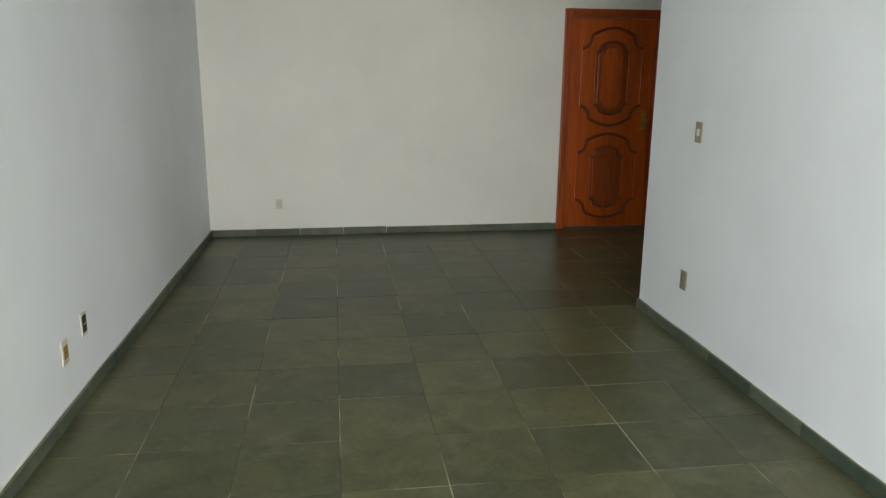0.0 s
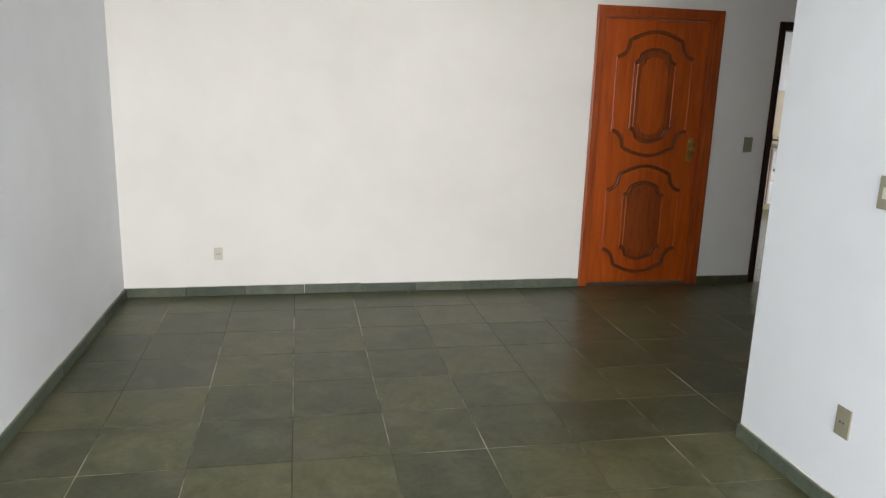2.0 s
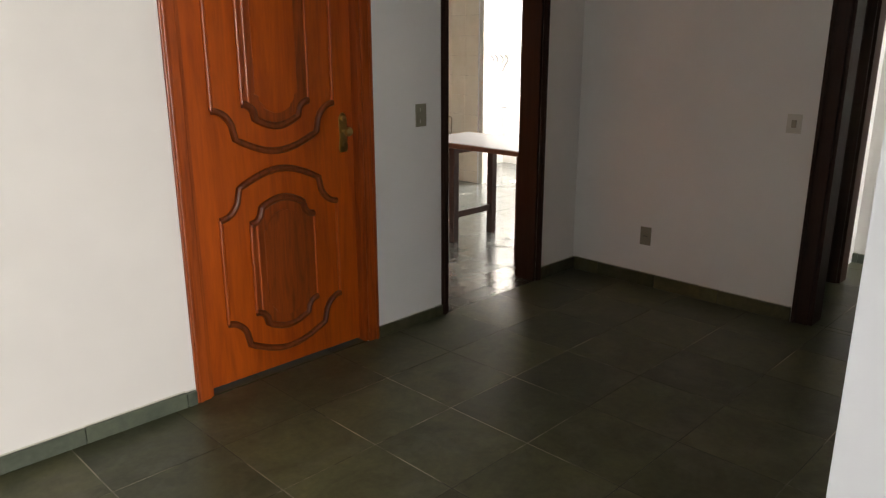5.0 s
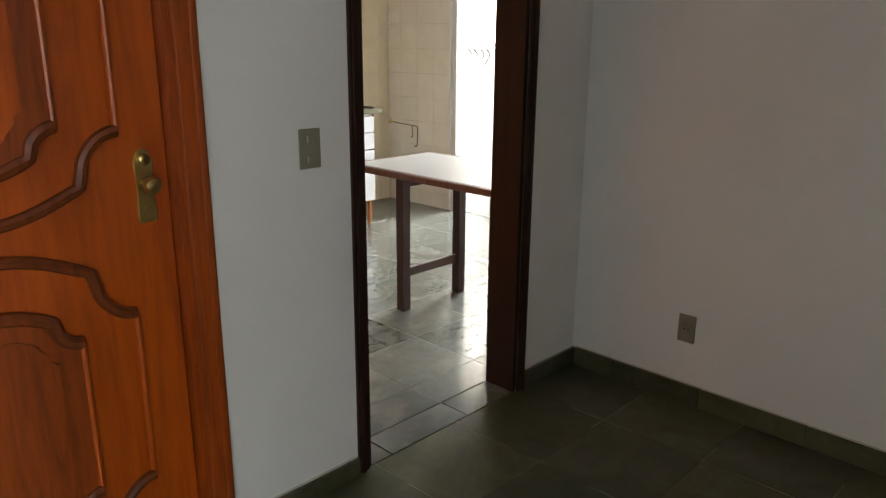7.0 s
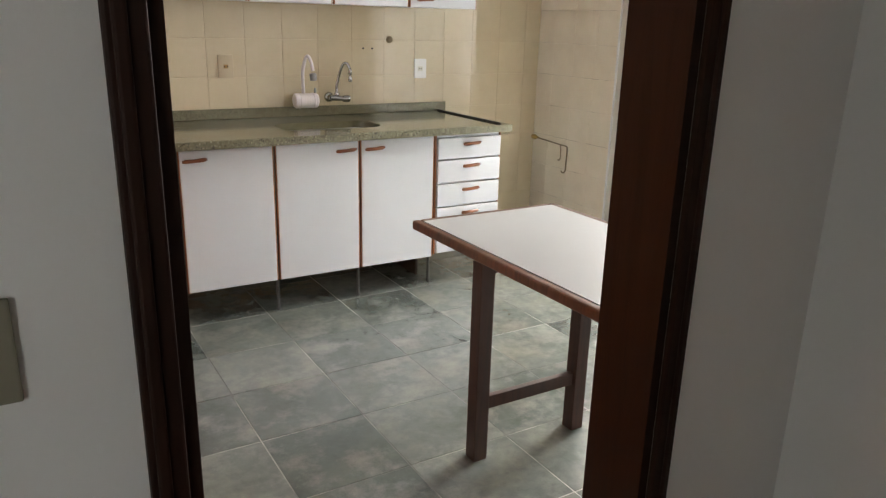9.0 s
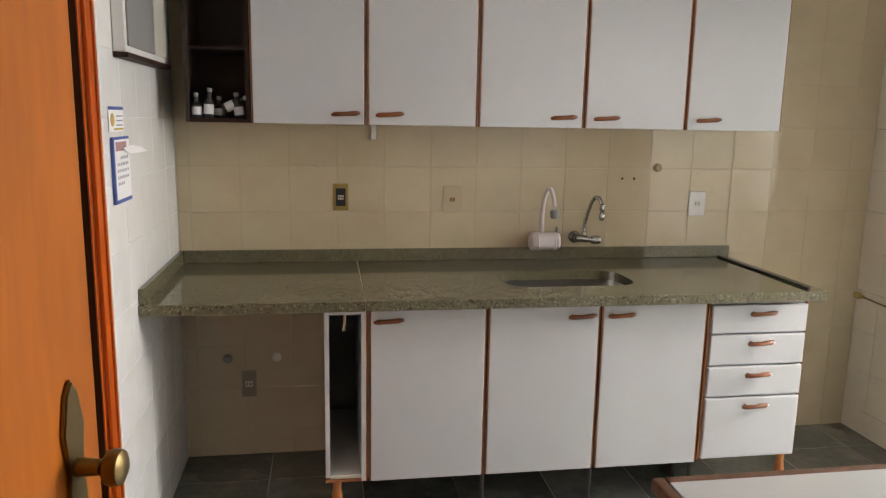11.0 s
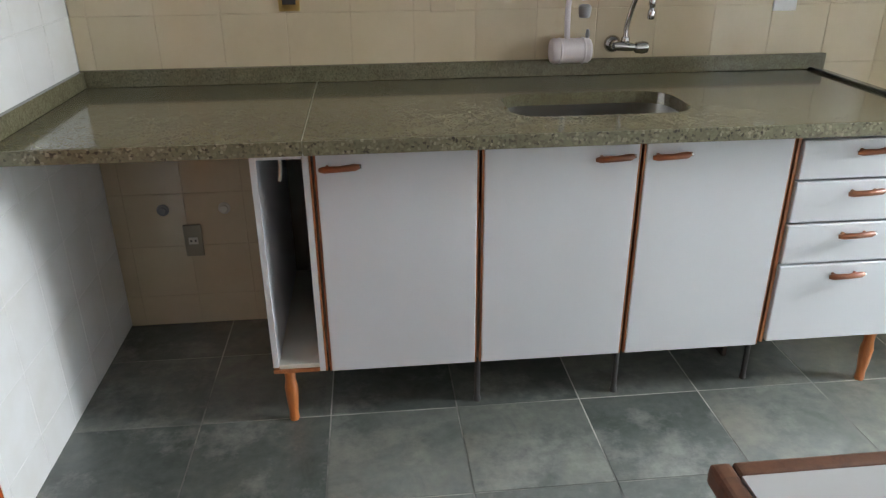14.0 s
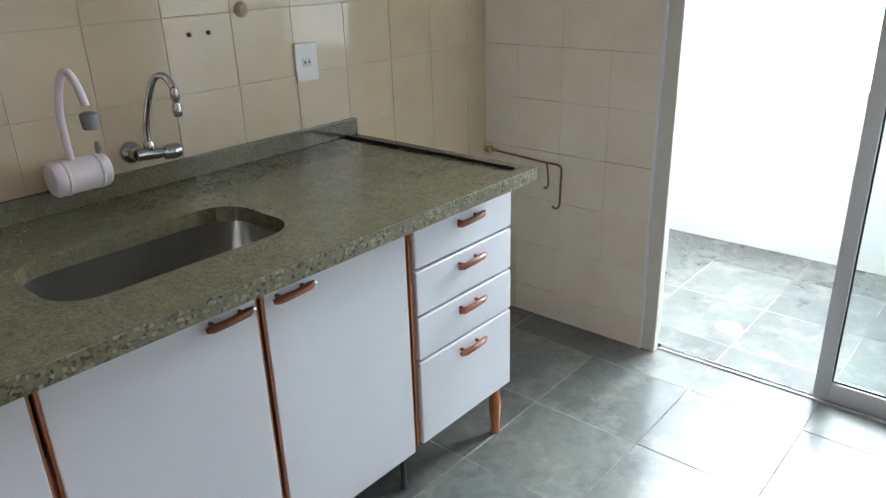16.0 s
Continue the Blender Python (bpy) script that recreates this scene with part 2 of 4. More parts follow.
def granite_material(name, size, dark, pale, rough):
    m = material(name, (0.25, 0.25, 0.2), rough)
    p = world_coords(m)
    v = node(m, "ShaderNodeTexVoronoi", Scale=size, Randomness=1.0)
    v2 = node(m, "ShaderNodeTexVoronoi", Scale=75.0, Randomness=1.0)
    n = node(m, "ShaderNodeTexNoise", Scale=16.0, Detail=8.0, Roughness=0.7)
    for q in (v, v2, n):
        link(m, p, q.inputs[0])
    grain = ramp(m, v.outputs["Color"], [(0.08, dark), (0.3, (0.128, 0.124, 0.083)), (0.72, (0.162, 0.157, 0.108)), (0.95, pale)])
    blotch = ramp(m, v2.outputs["Color"], [(0.2, (0.92, 0.91, 0.88)), (0.6, (1.03, 1.03, 1.0))])
    cloud = ramp(m, n.outputs[0], [(0.35, (0.88, 0.85, 0.78)), (0.65, (1.12, 1.08, 1.0))])
    set_base(m, mix(m, 1.0, mix(m, 1.0, grain, blotch, "MULTIPLY"), cloud, "MULTIPLY"))
    return m


M_GRANITE = granite_material("green_grey_granite", 250.0, (0.1, 0.092, 0.062), (0.185, 0.176, 0.13), 0.1)
M_GRANITE_EDGE = granite_material("chipped_granite_edge", 150.0, (0.022, 0.016, 0.01), (0.31, 0.3, 0.25), 0.3)

# ---- mesh helpers ----


def add_box(bm, lo, hi):
    vs = [bm.verts.new((x, y, z)) for x in (lo[0], hi[0]) for y in (lo[1], hi[1]) for z in (lo[2], hi[2])]
    for q in ((0, 1, 3, 2), (4, 6, 7, 5), (0, 4, 5, 1), (2, 3, 7, 6), (0, 2, 6, 4), (1, 5, 7, 3)):
        bm.faces.new([vs[i] for i in q])
    return bm


def box(lo, hi, bevel=0.0, segments=2):
    lo2 = [min(a, b) for a, b in zip(lo, hi)]
    hi2 = [max(a, b) for a, b in zip(lo, hi)]
    bm = add_box(bmesh.new(), lo2, hi2)
    if bevel:
        bmesh.ops.bevel(bm, geom=bm.edges[:], offset=bevel, segments=segments, affect="EDGES", profile=0.6)
    return bm


def boxes(*pairs):
    bm = bmesh.new()
    for lo, hi in pairs:
        add_box(bm, lo, hi)
    return bm


def tube(points, radius, sides=10, closed=False, radii=None):
    """A round bar along a line of points."""
    bm = bmesh.new()
    pts = [Vector(p) for p in points]
    n = len(pts)
    rings, up = [], None
    for i, p in enumerate(pts):
        a = pts[(i - 1) % n] if closed or i else p
        b = pts[(i + 1) % n] if closed or i < n - 1 else p
        d = (b - a).normalized()
        if up is None:
            up = d.orthogonal().normalized()
        up = (up - d * up.dot(d)).normalized()
        side = d.cross(up)
        r = radii[i] if radii else radius
        rings.append([bm.verts.new(p + r * (math.cos(t) * up + math.sin(t) * side)) for t in (2 * math.pi * k / sides for k in range(sides))])
    last = n if closed else n - 1
    for i in range(last):
        r0, r1 = rings[i], rings[(i + 1) % n]
        for k in range(sides):
            bm.faces.new((r0[k], r0[(k + 1) % sides], r1[(k + 1) % sides], r1[k]))
    if not closed:
        bm.faces.new(rings[0][::-1]), bm.faces.new(rings[-1])
    bmesh.ops.recalc_face_normals(bm, faces=bm.faces[:])
    return bm


def lathe(profile, centre, axis="Z", sides=24):
    """A turned shape: profile is (radius, height) from one end to the other."""
    bm = bmesh.new()
    rings = []
    for r, h in profile:
        ring = []
        for k in range(sides):
            a = 2 * math.pi * k / sides
            u, v = r * math.cos(a), r * math.sin(a)
            p = {"Z": (u, v, h), "X": (h, u, v), "Y": (u, h, v)}[axis]
            ring.append(bm.verts.new(Vector(p) + Vector(centre)))
        rings.append(ring)
    for a, b in zip(rings, rings[1:]):
        for k in range(sides):
            bm.faces.new((a[k], a[(k + 1) % sides], b[(k + 1) % sides], b[k]))
    bm.faces.new(rings[0]), bm.faces.new(rings[-1])
    bmesh.ops.recalc_face_normals(bm, faces=bm.faces[:])
    return bm


def slab(outline, depth, to_world, bevel=0.0):
    """A plate with any outline (u, v), thick along w; to_world maps (u, v, w)."""
    bm = bmesh.new()
    front = [bm.verts.new(to_world(u, v, depth)) for u, v in outline]
    back = [bm.verts.new(to_world(u, v, 0)) for u, v in outline]
    top = bm.faces.new(front)
    bm.faces.new(back[::-1])
    n = len(outline)
    for k in range(n):
        bm.faces.new((front[k], back[k], back[(k + 1) % n], front[(k + 1) % n]))
    if bevel:
        bmesh.ops.bevel(bm, geom=list(top.edges), offset=bevel, segments=2, affect="EDGES")
    bmesh.ops.recalc_face_normals(bm, faces=bm.faces[:])
    return bm


def mesh_of(name, bm, mat, smooth=False):
    bmesh.ops.recalc_face_normals(bm, faces=bm.faces[:])
    me = bpy.data.meshes.new(name)
    bm.to_mesh(me)
    bm.free()
    me.materials.append(mat)
    if smooth:
        me.shade_smooth()
        me.set_sharp_from_angle(angle=radians(40))
    return me


def thing(name, label, category, group="", kind="", at=(0, 0, 0)):
    ob = new(name)
    ob.location = at
    return tagged(ob, label, category, group, kind)


def part(name, bm, mat, parent, label="", smooth=False):
    ob = new(name, mesh_of(name, bm, mat, smooth))
    ob.parent = parent
    at = parent.matrix_basis.translation.copy()
    up = parent.parent
    while up:
        at += up.matrix_basis.translation
        up = up.parent
    ob.location = -at
    if label:
        ob["label"] = label
    return ob


def solid(name, bm, mat, label, category, kind="", group="", smooth=False):
    return tagged(new(name, mesh_of(name, bm, mat, smooth)), label, category, group, kind)

# ---- the plan ----
LX, FY, RX, RY = -1.28, 6.69, 1.919, 4.203   # living room: west wall, far wall, east wall and its corner
HX = 4.852                                   # hall: east wall
KX0, KX1, KY0, KY1 = 3.335, 6.728, 6.84, 10.03  # kitchen
H = 2.6
BACK = -3.0


def wall(name, lo, hi, mat=M_WALL, label="smooth white painted plaster wall"):
    return solid(name, box(lo, hi), mat, label, "wall", "structure")


def wall_with(name, pieces, label="smooth white painted plaster wall", mat=M_WALL):
    return solid(name, boxes(*pieces), mat, label, "wall", "structure")


# openings: (x0, x1, top) in the far wall
ED = (2.14, 3.04, 2.065)   # entrance door
KD = (3.61, 4.437, 2.03)   # kitchen doorway
def skew_west(ob):
    """The west wall runs slightly out of square: turn a thing on it about the room's far corner."""
    turn = Matrix.Translation((LX, FY, 0)) @ Matrix.Rotation(-0.013, 4, "Z") @ Matrix.Translation((-LX, -FY, 0))
    ob.matrix_basis = turn @ ob.matrix_basis
    return ob


# The gap in this wall is out of view, added for the west lamp.
skew_west(wall_with("wall_west", [((LX - 0.15, BACK - 0.25, -0.1), (LX, -2.05, H)), ((LX - 0.15, -2.05, -0.1), (LX, 1.05, 0.4)), ((LX - 0.15, -2.05, 2.4), (LX, 1.05, H)), ((LX - 0.15, 1.05, -0.1), (LX, FY, H))], mat=M_WALL_BLUE_LIGHT))
wall_with("wall_far", [
    ((LX - 0.15, FY, -0.1), (ED[0], KY0, H)), ((ED[0], FY, ED[2]), (ED[1], KY0, H)), ((ED[1], FY, -0.1), (KD[0], KY0, H)),
    ((KD[0], FY, KD[2]), (KD[1], KY0, H)), ((KD[1], FY, -0.1), (KX1 + 0.12, KY0, H))])
wall("wall_east", (RX, BACK, -0.1), (RX + 0.15, RY, H), M_WALL_BLUE_LIGHT)
wall("wall_hall_south", (RX + 0.15, RY - 0.15, -0.1), (HX, RY, H))
# hall east wall with the passage doorway
PD = (4.42, 5.145, 2.04)
wall_with("wall_hall_east", [((HX, RY - 0.15, -0.1), (HX + 0.14, PD[0], H)), ((HX, PD[0], PD[2]), (HX + 0.14, PD[1], H)), ((HX, PD[1], -0.1), (HX + 0.14, FY, H))])
# passage and bedroom beyond
BDX = 5.74
wall("wall_passage_north", (HX + 0.14, 5.36, -0.1), (6.5, 5.5, H))
wall("wall_passage_south", (HX + 0.14, 4.05, -0.1), (BDX, 4.2, H))
wall_with("wall_bedroom_door", [((BDX, 4.2, 2.04), (BDX + 0.13, 5.29, H)), ((BDX, 5.29, -0.1), (BDX + 0.13, 5.36, H)), ((BDX, 2.0, -0.1), (BDX + 0.13, 4.42, H))])
wall("wall_bedroom_east", (6.34, 2.0, -0.1), (6.5, 5.36, H))
wall_with("wall_bedroom_south", [((BDX, 1.9, -0.1), (6.5, 2.0, 0.9)), ((BDX, 1.9, 2.1), (6.5, 2.0, H))])
# living room end wall with a wide window
wall_with("wall_south", [((LX - 0.13, BACK - 0.15, -0.1), (-0.6, BACK, H)), ((1.8, BACK - 0.15, -0.1), (RX, BACK, H)), ((-0.6, BACK - 0.15, 2.4), (1.8, BACK, H)), ((-0.6, BACK - 0.15, -0.1), (1.8, BACK, 0.3))])
# kitchen
SD = (7.96, 8.89, 2.05)  # service door in the west wall
wall_with("wall_kitchen_west", [((KX0 - 0.15, KY0, -0.1), (KX0, SD[0], H)), ((KX0 - 0.15, SD[0], SD[2]), (KX0, SD[1], H)), ((KX0 - 0.15, SD[1], -0.1), (KX0, KY1, H)), ((KX0 - 0.17, SD[0] - 0.05, -0.1), (KX0 - 0.15, SD[1] + 0.05, H))], "white tiled kitchen wall")
wall("wall_kitchen_north", (KX0 - 0.15, KY1, -0.1), (8.2, KY1 + 0.15, H))
LD = (7.35, 9.245, 2.1)  # laundry opening
wall_with("wall_kitchen_east", [((KX1, KY0, -0.1), (KX1 + 0.12, LD[0], H)), ((KX1, LD[0], LD[2]), (KX1 + 0.12, LD[1], H)), ((KX1, LD[1], -0.1), (KX1 + 0.12, KY1, H))])
# laundry
LAX = 8.06
wall_with("wall_laundry_east", [((LAX, 6.5, -0.1), (LAX + 0.14, KY1, 0.84)), ((LAX, 6.5, 2.4), (LAX + 0.14, KY1, H)), ((LAX, 9.85, 0.84), (LAX + 0.14, KY1, 2.4)), ((LAX, 6.5, 0.84), (LAX + 0.14, 6.75, 2.4))], "white laundry parapet wall below the window")
solid("backdrop", box((10.5, 3.0, -3.0), (10.6, 14.0, 8.0)), M_OUTSIDE, "plain bright overcast sky outside the window", "sky", "structure")
wall("wall_laundry_south", (KX1 + 0.12, 6.5, -0.1), (LAX, 6.65, H))

solid("ceiling", boxes(((LX - 0.3, BACK - 0.25, H), (RX + 0.15, FY + 0.15, H + 0.1)), ((RX + 0.15, RY - 0.15, H), (HX + 0.14, FY + 0.15, H + 0.1)), ((KX0 - 0.17, FY + 0.15, H), (8.2, KY1 + 0.15, H + 0.1)), ((HX + 0.14, 4.05, H), (BDX, 5.5, H + 0.1)), ((BDX, 1.9, H), (6.5, 5.5, H + 0.1))), M_CEIL, "plain white painted ceiling", "ceiling", "structure")
floor = solid("floor", boxes(((LX - 0.3, BACK - 0.25, -0.12), (RX + 0.15, FY + 0.15, -0.012)), ((RX + 0.15, RY - 0.15, -0.12), (HX + 0.14, FY + 0.15, -0.012)), ((KX0 - 0.17, FY + 0.15, -0.12), (8.2, KY1 + 0.15, -0.012)), ((HX + 0.14, 4.05, -0.12), (BDX, 5.5, -0.012)), ((BDX, 1.9, -0.12), (6.5, 5.5, -0.012))), M_GROUT, "dark slate tile floor with pale grout joints", "floor", "structure")

# ---- doors and frames ----


def door_frame(name, lo, hi, top, wall0, wall1, along, mat, label, width=0.06, sides=("a", "b")):
    """Jamb lining and moulded casing round an opening. along: the axis of the opening; wall0, wall1: the wall's two faces."""
    def at(u, w, z):
        return (u, w, z) if along == "x" else (w, u, z)
    frame_ob = thing(name, label, "door frame", kind="structure")
    t = 0.022
    for u0, u1 in ((lo, lo + t), (hi - t, hi)):
        part("jamb", box(at(u0, wall0 + 0.002, 0), at(u1, wall1 - 0.002, top)), mat, frame_ob)
    part("head_jamb", box(at(lo + t, wall0 + 0.002, top - t), at(hi - t, wall1 - 0.002, top)), mat, frame_ob)
    for face, out in ((wall0, -1), (wall1, 1)):
        for (u0, u1), inner in (((lo - width, lo + 0.004), 1), ((hi - 0.004, hi + width), -1)):
            part("casing", box(at(u0, face, 0), at(u1, face + out * 0.014, top + width), 0.004), mat, frame_ob)
            a, b = (u0 + 0.008, u0 + 0.024) if inner > 0 else (u1 - 0.024, u1 - 0.008)
            part("casing_bead", box(at(a, face + out * 0.013, 0), at(b, face + out * 0.021, top + width - 0.008), 0.004), mat, frame_ob)
        part("head_casing", box(at(lo + 0.004, face, top - 0.004), at(hi - 0.004, face + out * 0.014, top + width), 0.004), mat, frame_ob)
        part("head_bead", box(at(lo + 0.004, face + out * 0.013, top + width - 0.024), at(hi - 0.004, face + out * 0.021, top + width - 0.008), 0.004), mat, frame_ob)
    return frame_ob


door_frame("door_frame_1", ED[0], ED[1], ED[2], FY, KY0, "x", M_CASING_E, "red-brown varnished wooden frame round the entrance door")
door_frame("door_frame_2", KD[0], KD[1], KD[2], FY, KY0, "x", M_CASING, "dark brown varnished wooden frame of the kitchen doorway", 0.04)
door_frame("door_frame_3", PD[0], PD[1], PD[2], HX, HX + 0.14, "y", M_CASING, "dark brown wooden frame of the passage doorway", 0.088)
door_frame("door_frame_4", 4.42, 5.28, 2.04, BDX, BDX + 0.13, "y", M_CASING, "dark brown wooden frame of the bedroom doorway", 0.07)
door_frame("door_frame_5", SD[0], SD[1], SD[2], KX0 - 0.15, KX0, "y", M_DOOR, "orange varnished wooden frame round the service door", 0.064)


def panel_outline(u0, u1, v0, v1, shoulder, step, n=8):
    """Upright panel whose top and bottom swell into a bow between two ogee shoulders."""
    pts = []
    w = u1 - u0
    def bow(base, tip, left_to_right):
        out = []
        # ogee from the corner to the bow, the bow, and the ogee back
        for k in range(n + 1):
            s = k / n
            out.append((u0 + step * s, base + (tip - base) * 0.66 * (1 - math.sqrt(max(0.0, 1 - s * s)))))
        m = 2 * n
        for k in range(1, m):
            s = k / m
            out.append((u0 + step + (w - 2 * step) * s, base + (tip - base) * (0.66 + 0.34 * math.sin(math.pi * s))))
        for k in range(n + 1):
            s = 1 - k / n
            out.append((u1 - step * s, base + (tip - base) * 0.66 * (1 - math.sqrt(max(0.0, 1 - s * s)))))
        return out if left_to_right else out[::-1]
    pts += bow(v1 - shoulder, v1, True)
    pts += bow(v0 + shoulder, v0, False)
    return pts


def shrink(pts, by):
    cu = sum(p[0] for p in pts) / len(pts)
    cv = sum(p[1] for p in pts) / len(pts)
    hu = max(abs(p[0] - cu) for p in pts)
    hv = max(abs(p[1] - cv) for p in pts)
    return [(cu + (u - cu) * (hu - by) / hu, cv + (v - cv) * (hv - by) / hv) for u, v in pts]


def entrance_door():
    y = FY + 0.045
    d = thing("door_1", "orange varnished wooden entrance door with two carved panels, closed", "door", kind="structure", at=(ED[0], y, 0))
    x0, x1 = ED[0] + 0.025, ED[1] - 0.025
    leaf = part("leaf", box((x0, y, 0.012), (x1, y + 0.035, ED[2] - 0.026), 0.003), M_DOOR, d)
    w = lambda u, v, out: (x0 + u, y - out, v)
    wide = x1 - x0
    for u0, u1, v0, v1, name in ((0.115, wide - 0.12, 1.03, 1.955, "upper_panel"), (0.115, wide - 0.12, 0.1, 0.95, "lower_panel")):
        outline = panel_outline(u0, u1, v0, v1, 0.19, 0.1)
        p = part(name, slab(shrink(outline, 0.012), 0.004, w, 0.003), M_DOOR, d)
        lo_, hi_ = outline[0][1], outline[-1][1]
        n = len(outline) // 2
        part("carved_moulding", tube([w(u, v, 0.008) for u, v in outline[:n]], 0.015, 8), M_DOOR_DARK, p, "dark carved bow moulding", True)
        part("carved_moulding", tube([w(u, v, 0.008) for u, v in outline[n:]], 0.015, 8), M_DOOR_DARK, p, "dark carved bow moulding", True)
        part("side_moulding", tube([w(u0, hi_, 0.006), w(u0, lo_, 0.006)], 0.008, 8), M_DOOR, p, "", True)
        part("side_moulding", tube([w(u1, hi_, 0.006), w(u1, lo_, 0.006)], 0.008, 8), M_DOOR, p, "", True)
        inner = panel_outline(u0 + 0.14, u1 - 0.14, v0 + 0.11, v1 - 0.13, 0.1, 0.06)
        h = len(inner) // 2
        part("raised_field", slab(inner, 0.016, w, 0.007), M_DOOR_MID, p, "brown stained raised field")
        for cap in (inner[:h], inner[h:]):
            part("field_moulding", tube([w(u, v, 0.012) for u, v in cap], 0.017, 8), M_DOOR_DARK, p, "dark stained inner moulding", True)
        for u in (inner[0][0], inner[h - 1][0], inner[0][0] + 0.03):
            part("field_bead", tube([w(u, inner[0][1], 0.014), w(u, inner[-1][1], 0.014)], 0.007, 8), M_DOOR, p, "", True)
        part("field_centre", slab(shrink(inner, 0.055), 0.022, w, 0.007), M_DOOR if name == "upper_panel" else M_DOOR_MID, p)
    lock = part("lock_plate", slab([(wide - 0.082, 0.985), (wide - 0.042, 0.985), (wide - 0.037, 1.0), (wide - 0.042, 1.07), (wide - 0.037, 1.14), (wide - 0.048, 1.165), (wide - 0.062, 1.172), (wide - 0.076, 1.165), (wide - 0.087, 1.14), (wide - 0.082, 1.07), (wide - 0.087, 1.0)], 0.006, w, 0.002), M_BRASS, d, "aged brass lock plate")
    part("handle", lathe([(0.01, 0.0), (0.008, -0.018), (0.012, -0.026), (0.021, -0.034), (0.023, -0.043), (0.018, -0.053), (0.008, -0.057)], (x0 + wide - 0.062, y - 0.004, 1.085), "Y", 18), M_BRASS, lock, "brass turning knob", True)
    part("lock_cylinder", lathe([(0.014, 0.0), (0.014, -0.012), (0.01, -0.015)], (x0 + wide - 0.062, y - 0.004, 1.145), "Y", 16), M_BRASS, lock, "", True)
    part("keyhole", lathe([(0.009, 0), (0.011, 0.004), (0.008, 0.012)], (x0 + wide - 0.062, y - 0.016, 1.02), "Y", 12), M_BRASS, lock, "", True)
    for z in (0.28, 1.08, 1.83):
        part("hinge", tube([(x0 - 0.004, y - 0.006, z - 0.04), (x0 - 0.004, y - 0.006, z + 0.04)], 0.006, 8), M_BRASS, d, "small brass hinge", True)
    return d


entrance_door()


def kitchen_door():
    """Leaf swung into the kitchen, hinged on the west jamb."""
    a = radians(81.7)
    hx, hy = KD[0] + 0.012, KY0 + 0.016
    d = thing("door_2", "plain orange veneered wooden kitchen door standing open", "door", kind="structure", at=(hx, hy, 0))
    d.rotation_euler = (0, 0, a)
    def piece(name, bm, mat, parent, label="", smooth=False):
        ob = new(name, mesh_of(name, bm, mat, smooth))
        ob.parent = parent
        if label:
            ob["label"] = label
        return ob
    piece("leaf", box((0, 0, 0.012), (0.7, 0.035, 2.0), 0.003), M_PLY, d)
    for side in (-1, 1):
        yy = -0.001 if side < 0 else 0.036
        w = lambda u, v, out: (u - 0.03, yy + side * out, v + 0.075)
        plate = piece("lock_plate", slab([(0.65, 0.985), (0.682, 0.985), (0.688, 1.0), (0.68, 1.03), (0.688, 1.07), (0.678, 1.12), (0.688, 1.17), (0.678, 1.21), (0.666, 1.225), (0.654, 1.21), (0.644, 1.17), (0.654, 1.12), (0.644, 1.07), (0.652, 1.03), (0.644, 1.0)], 0.005, w, 0.002), M_BRONZE, d, "ornate dark bronze lock plate")
        piece("knob", lathe([(0.011, 0.0), (0.009, 0.026), (0.012, 0.03), (0.019, 0.034), (0.021, 0.041), (0.019, 0.049), (0.011, 0.053)] if side > 0 else [(0.011, 0.0), (0.009, -0.026), (0.012, -0.03), (0.019, -0.034), (0.021, -0.041), (0.019, -0.049), (0.011, -0.053)], (0.636, yy + side * 0.004, 1.2), "Y", 20), M_BRONZE, plate, "round dark bronze knob", True)
    for z in (0.25, 1.0, 1.8):
        piece("hinge", tube([(-0.004, -0.005, z - 0.045), (-0.004, -0.005, z + 0.045)], 0.006, 8), M_BRONZE, d, "", True)
    return d


kitchen_door()


def service_door():
    x = KX0 - 0.036
    d = thing("door_3", "plain orange wood-veneered service door, closed, with steel hinges", "door", kind="structure", at=(x, SD[0], 0))
    part("leaf", box((x - 0.035, SD[0] + 0.026, 0.01), (x, SD[1] - 0.03, SD[2] - 0.026), 0.003), M_PLY, d)
    # Dark strip paints the shade of the gap between leaf and jamb.
    part("gap_shade_strip", box((x + 0.001, SD[1] - 0.0275, 0.01), (KX0 - 0.004, SD[1] - 0.0225, SD[2] - 0.03)), M_CASING, d, "dark strip painted as shade in the rebate")
    for z in (0.24, 1.07, 1.85):
        part("hinge", tube([(x + 0.006, SD[1] - 0.031, z - 0.05), (x + 0.006, SD[1] - 0.031, z + 0.05)], 0.007, 10), M_STEEL, d, "steel butt hinge", True)
    return d


service_door()

# ---- electrical plates ----


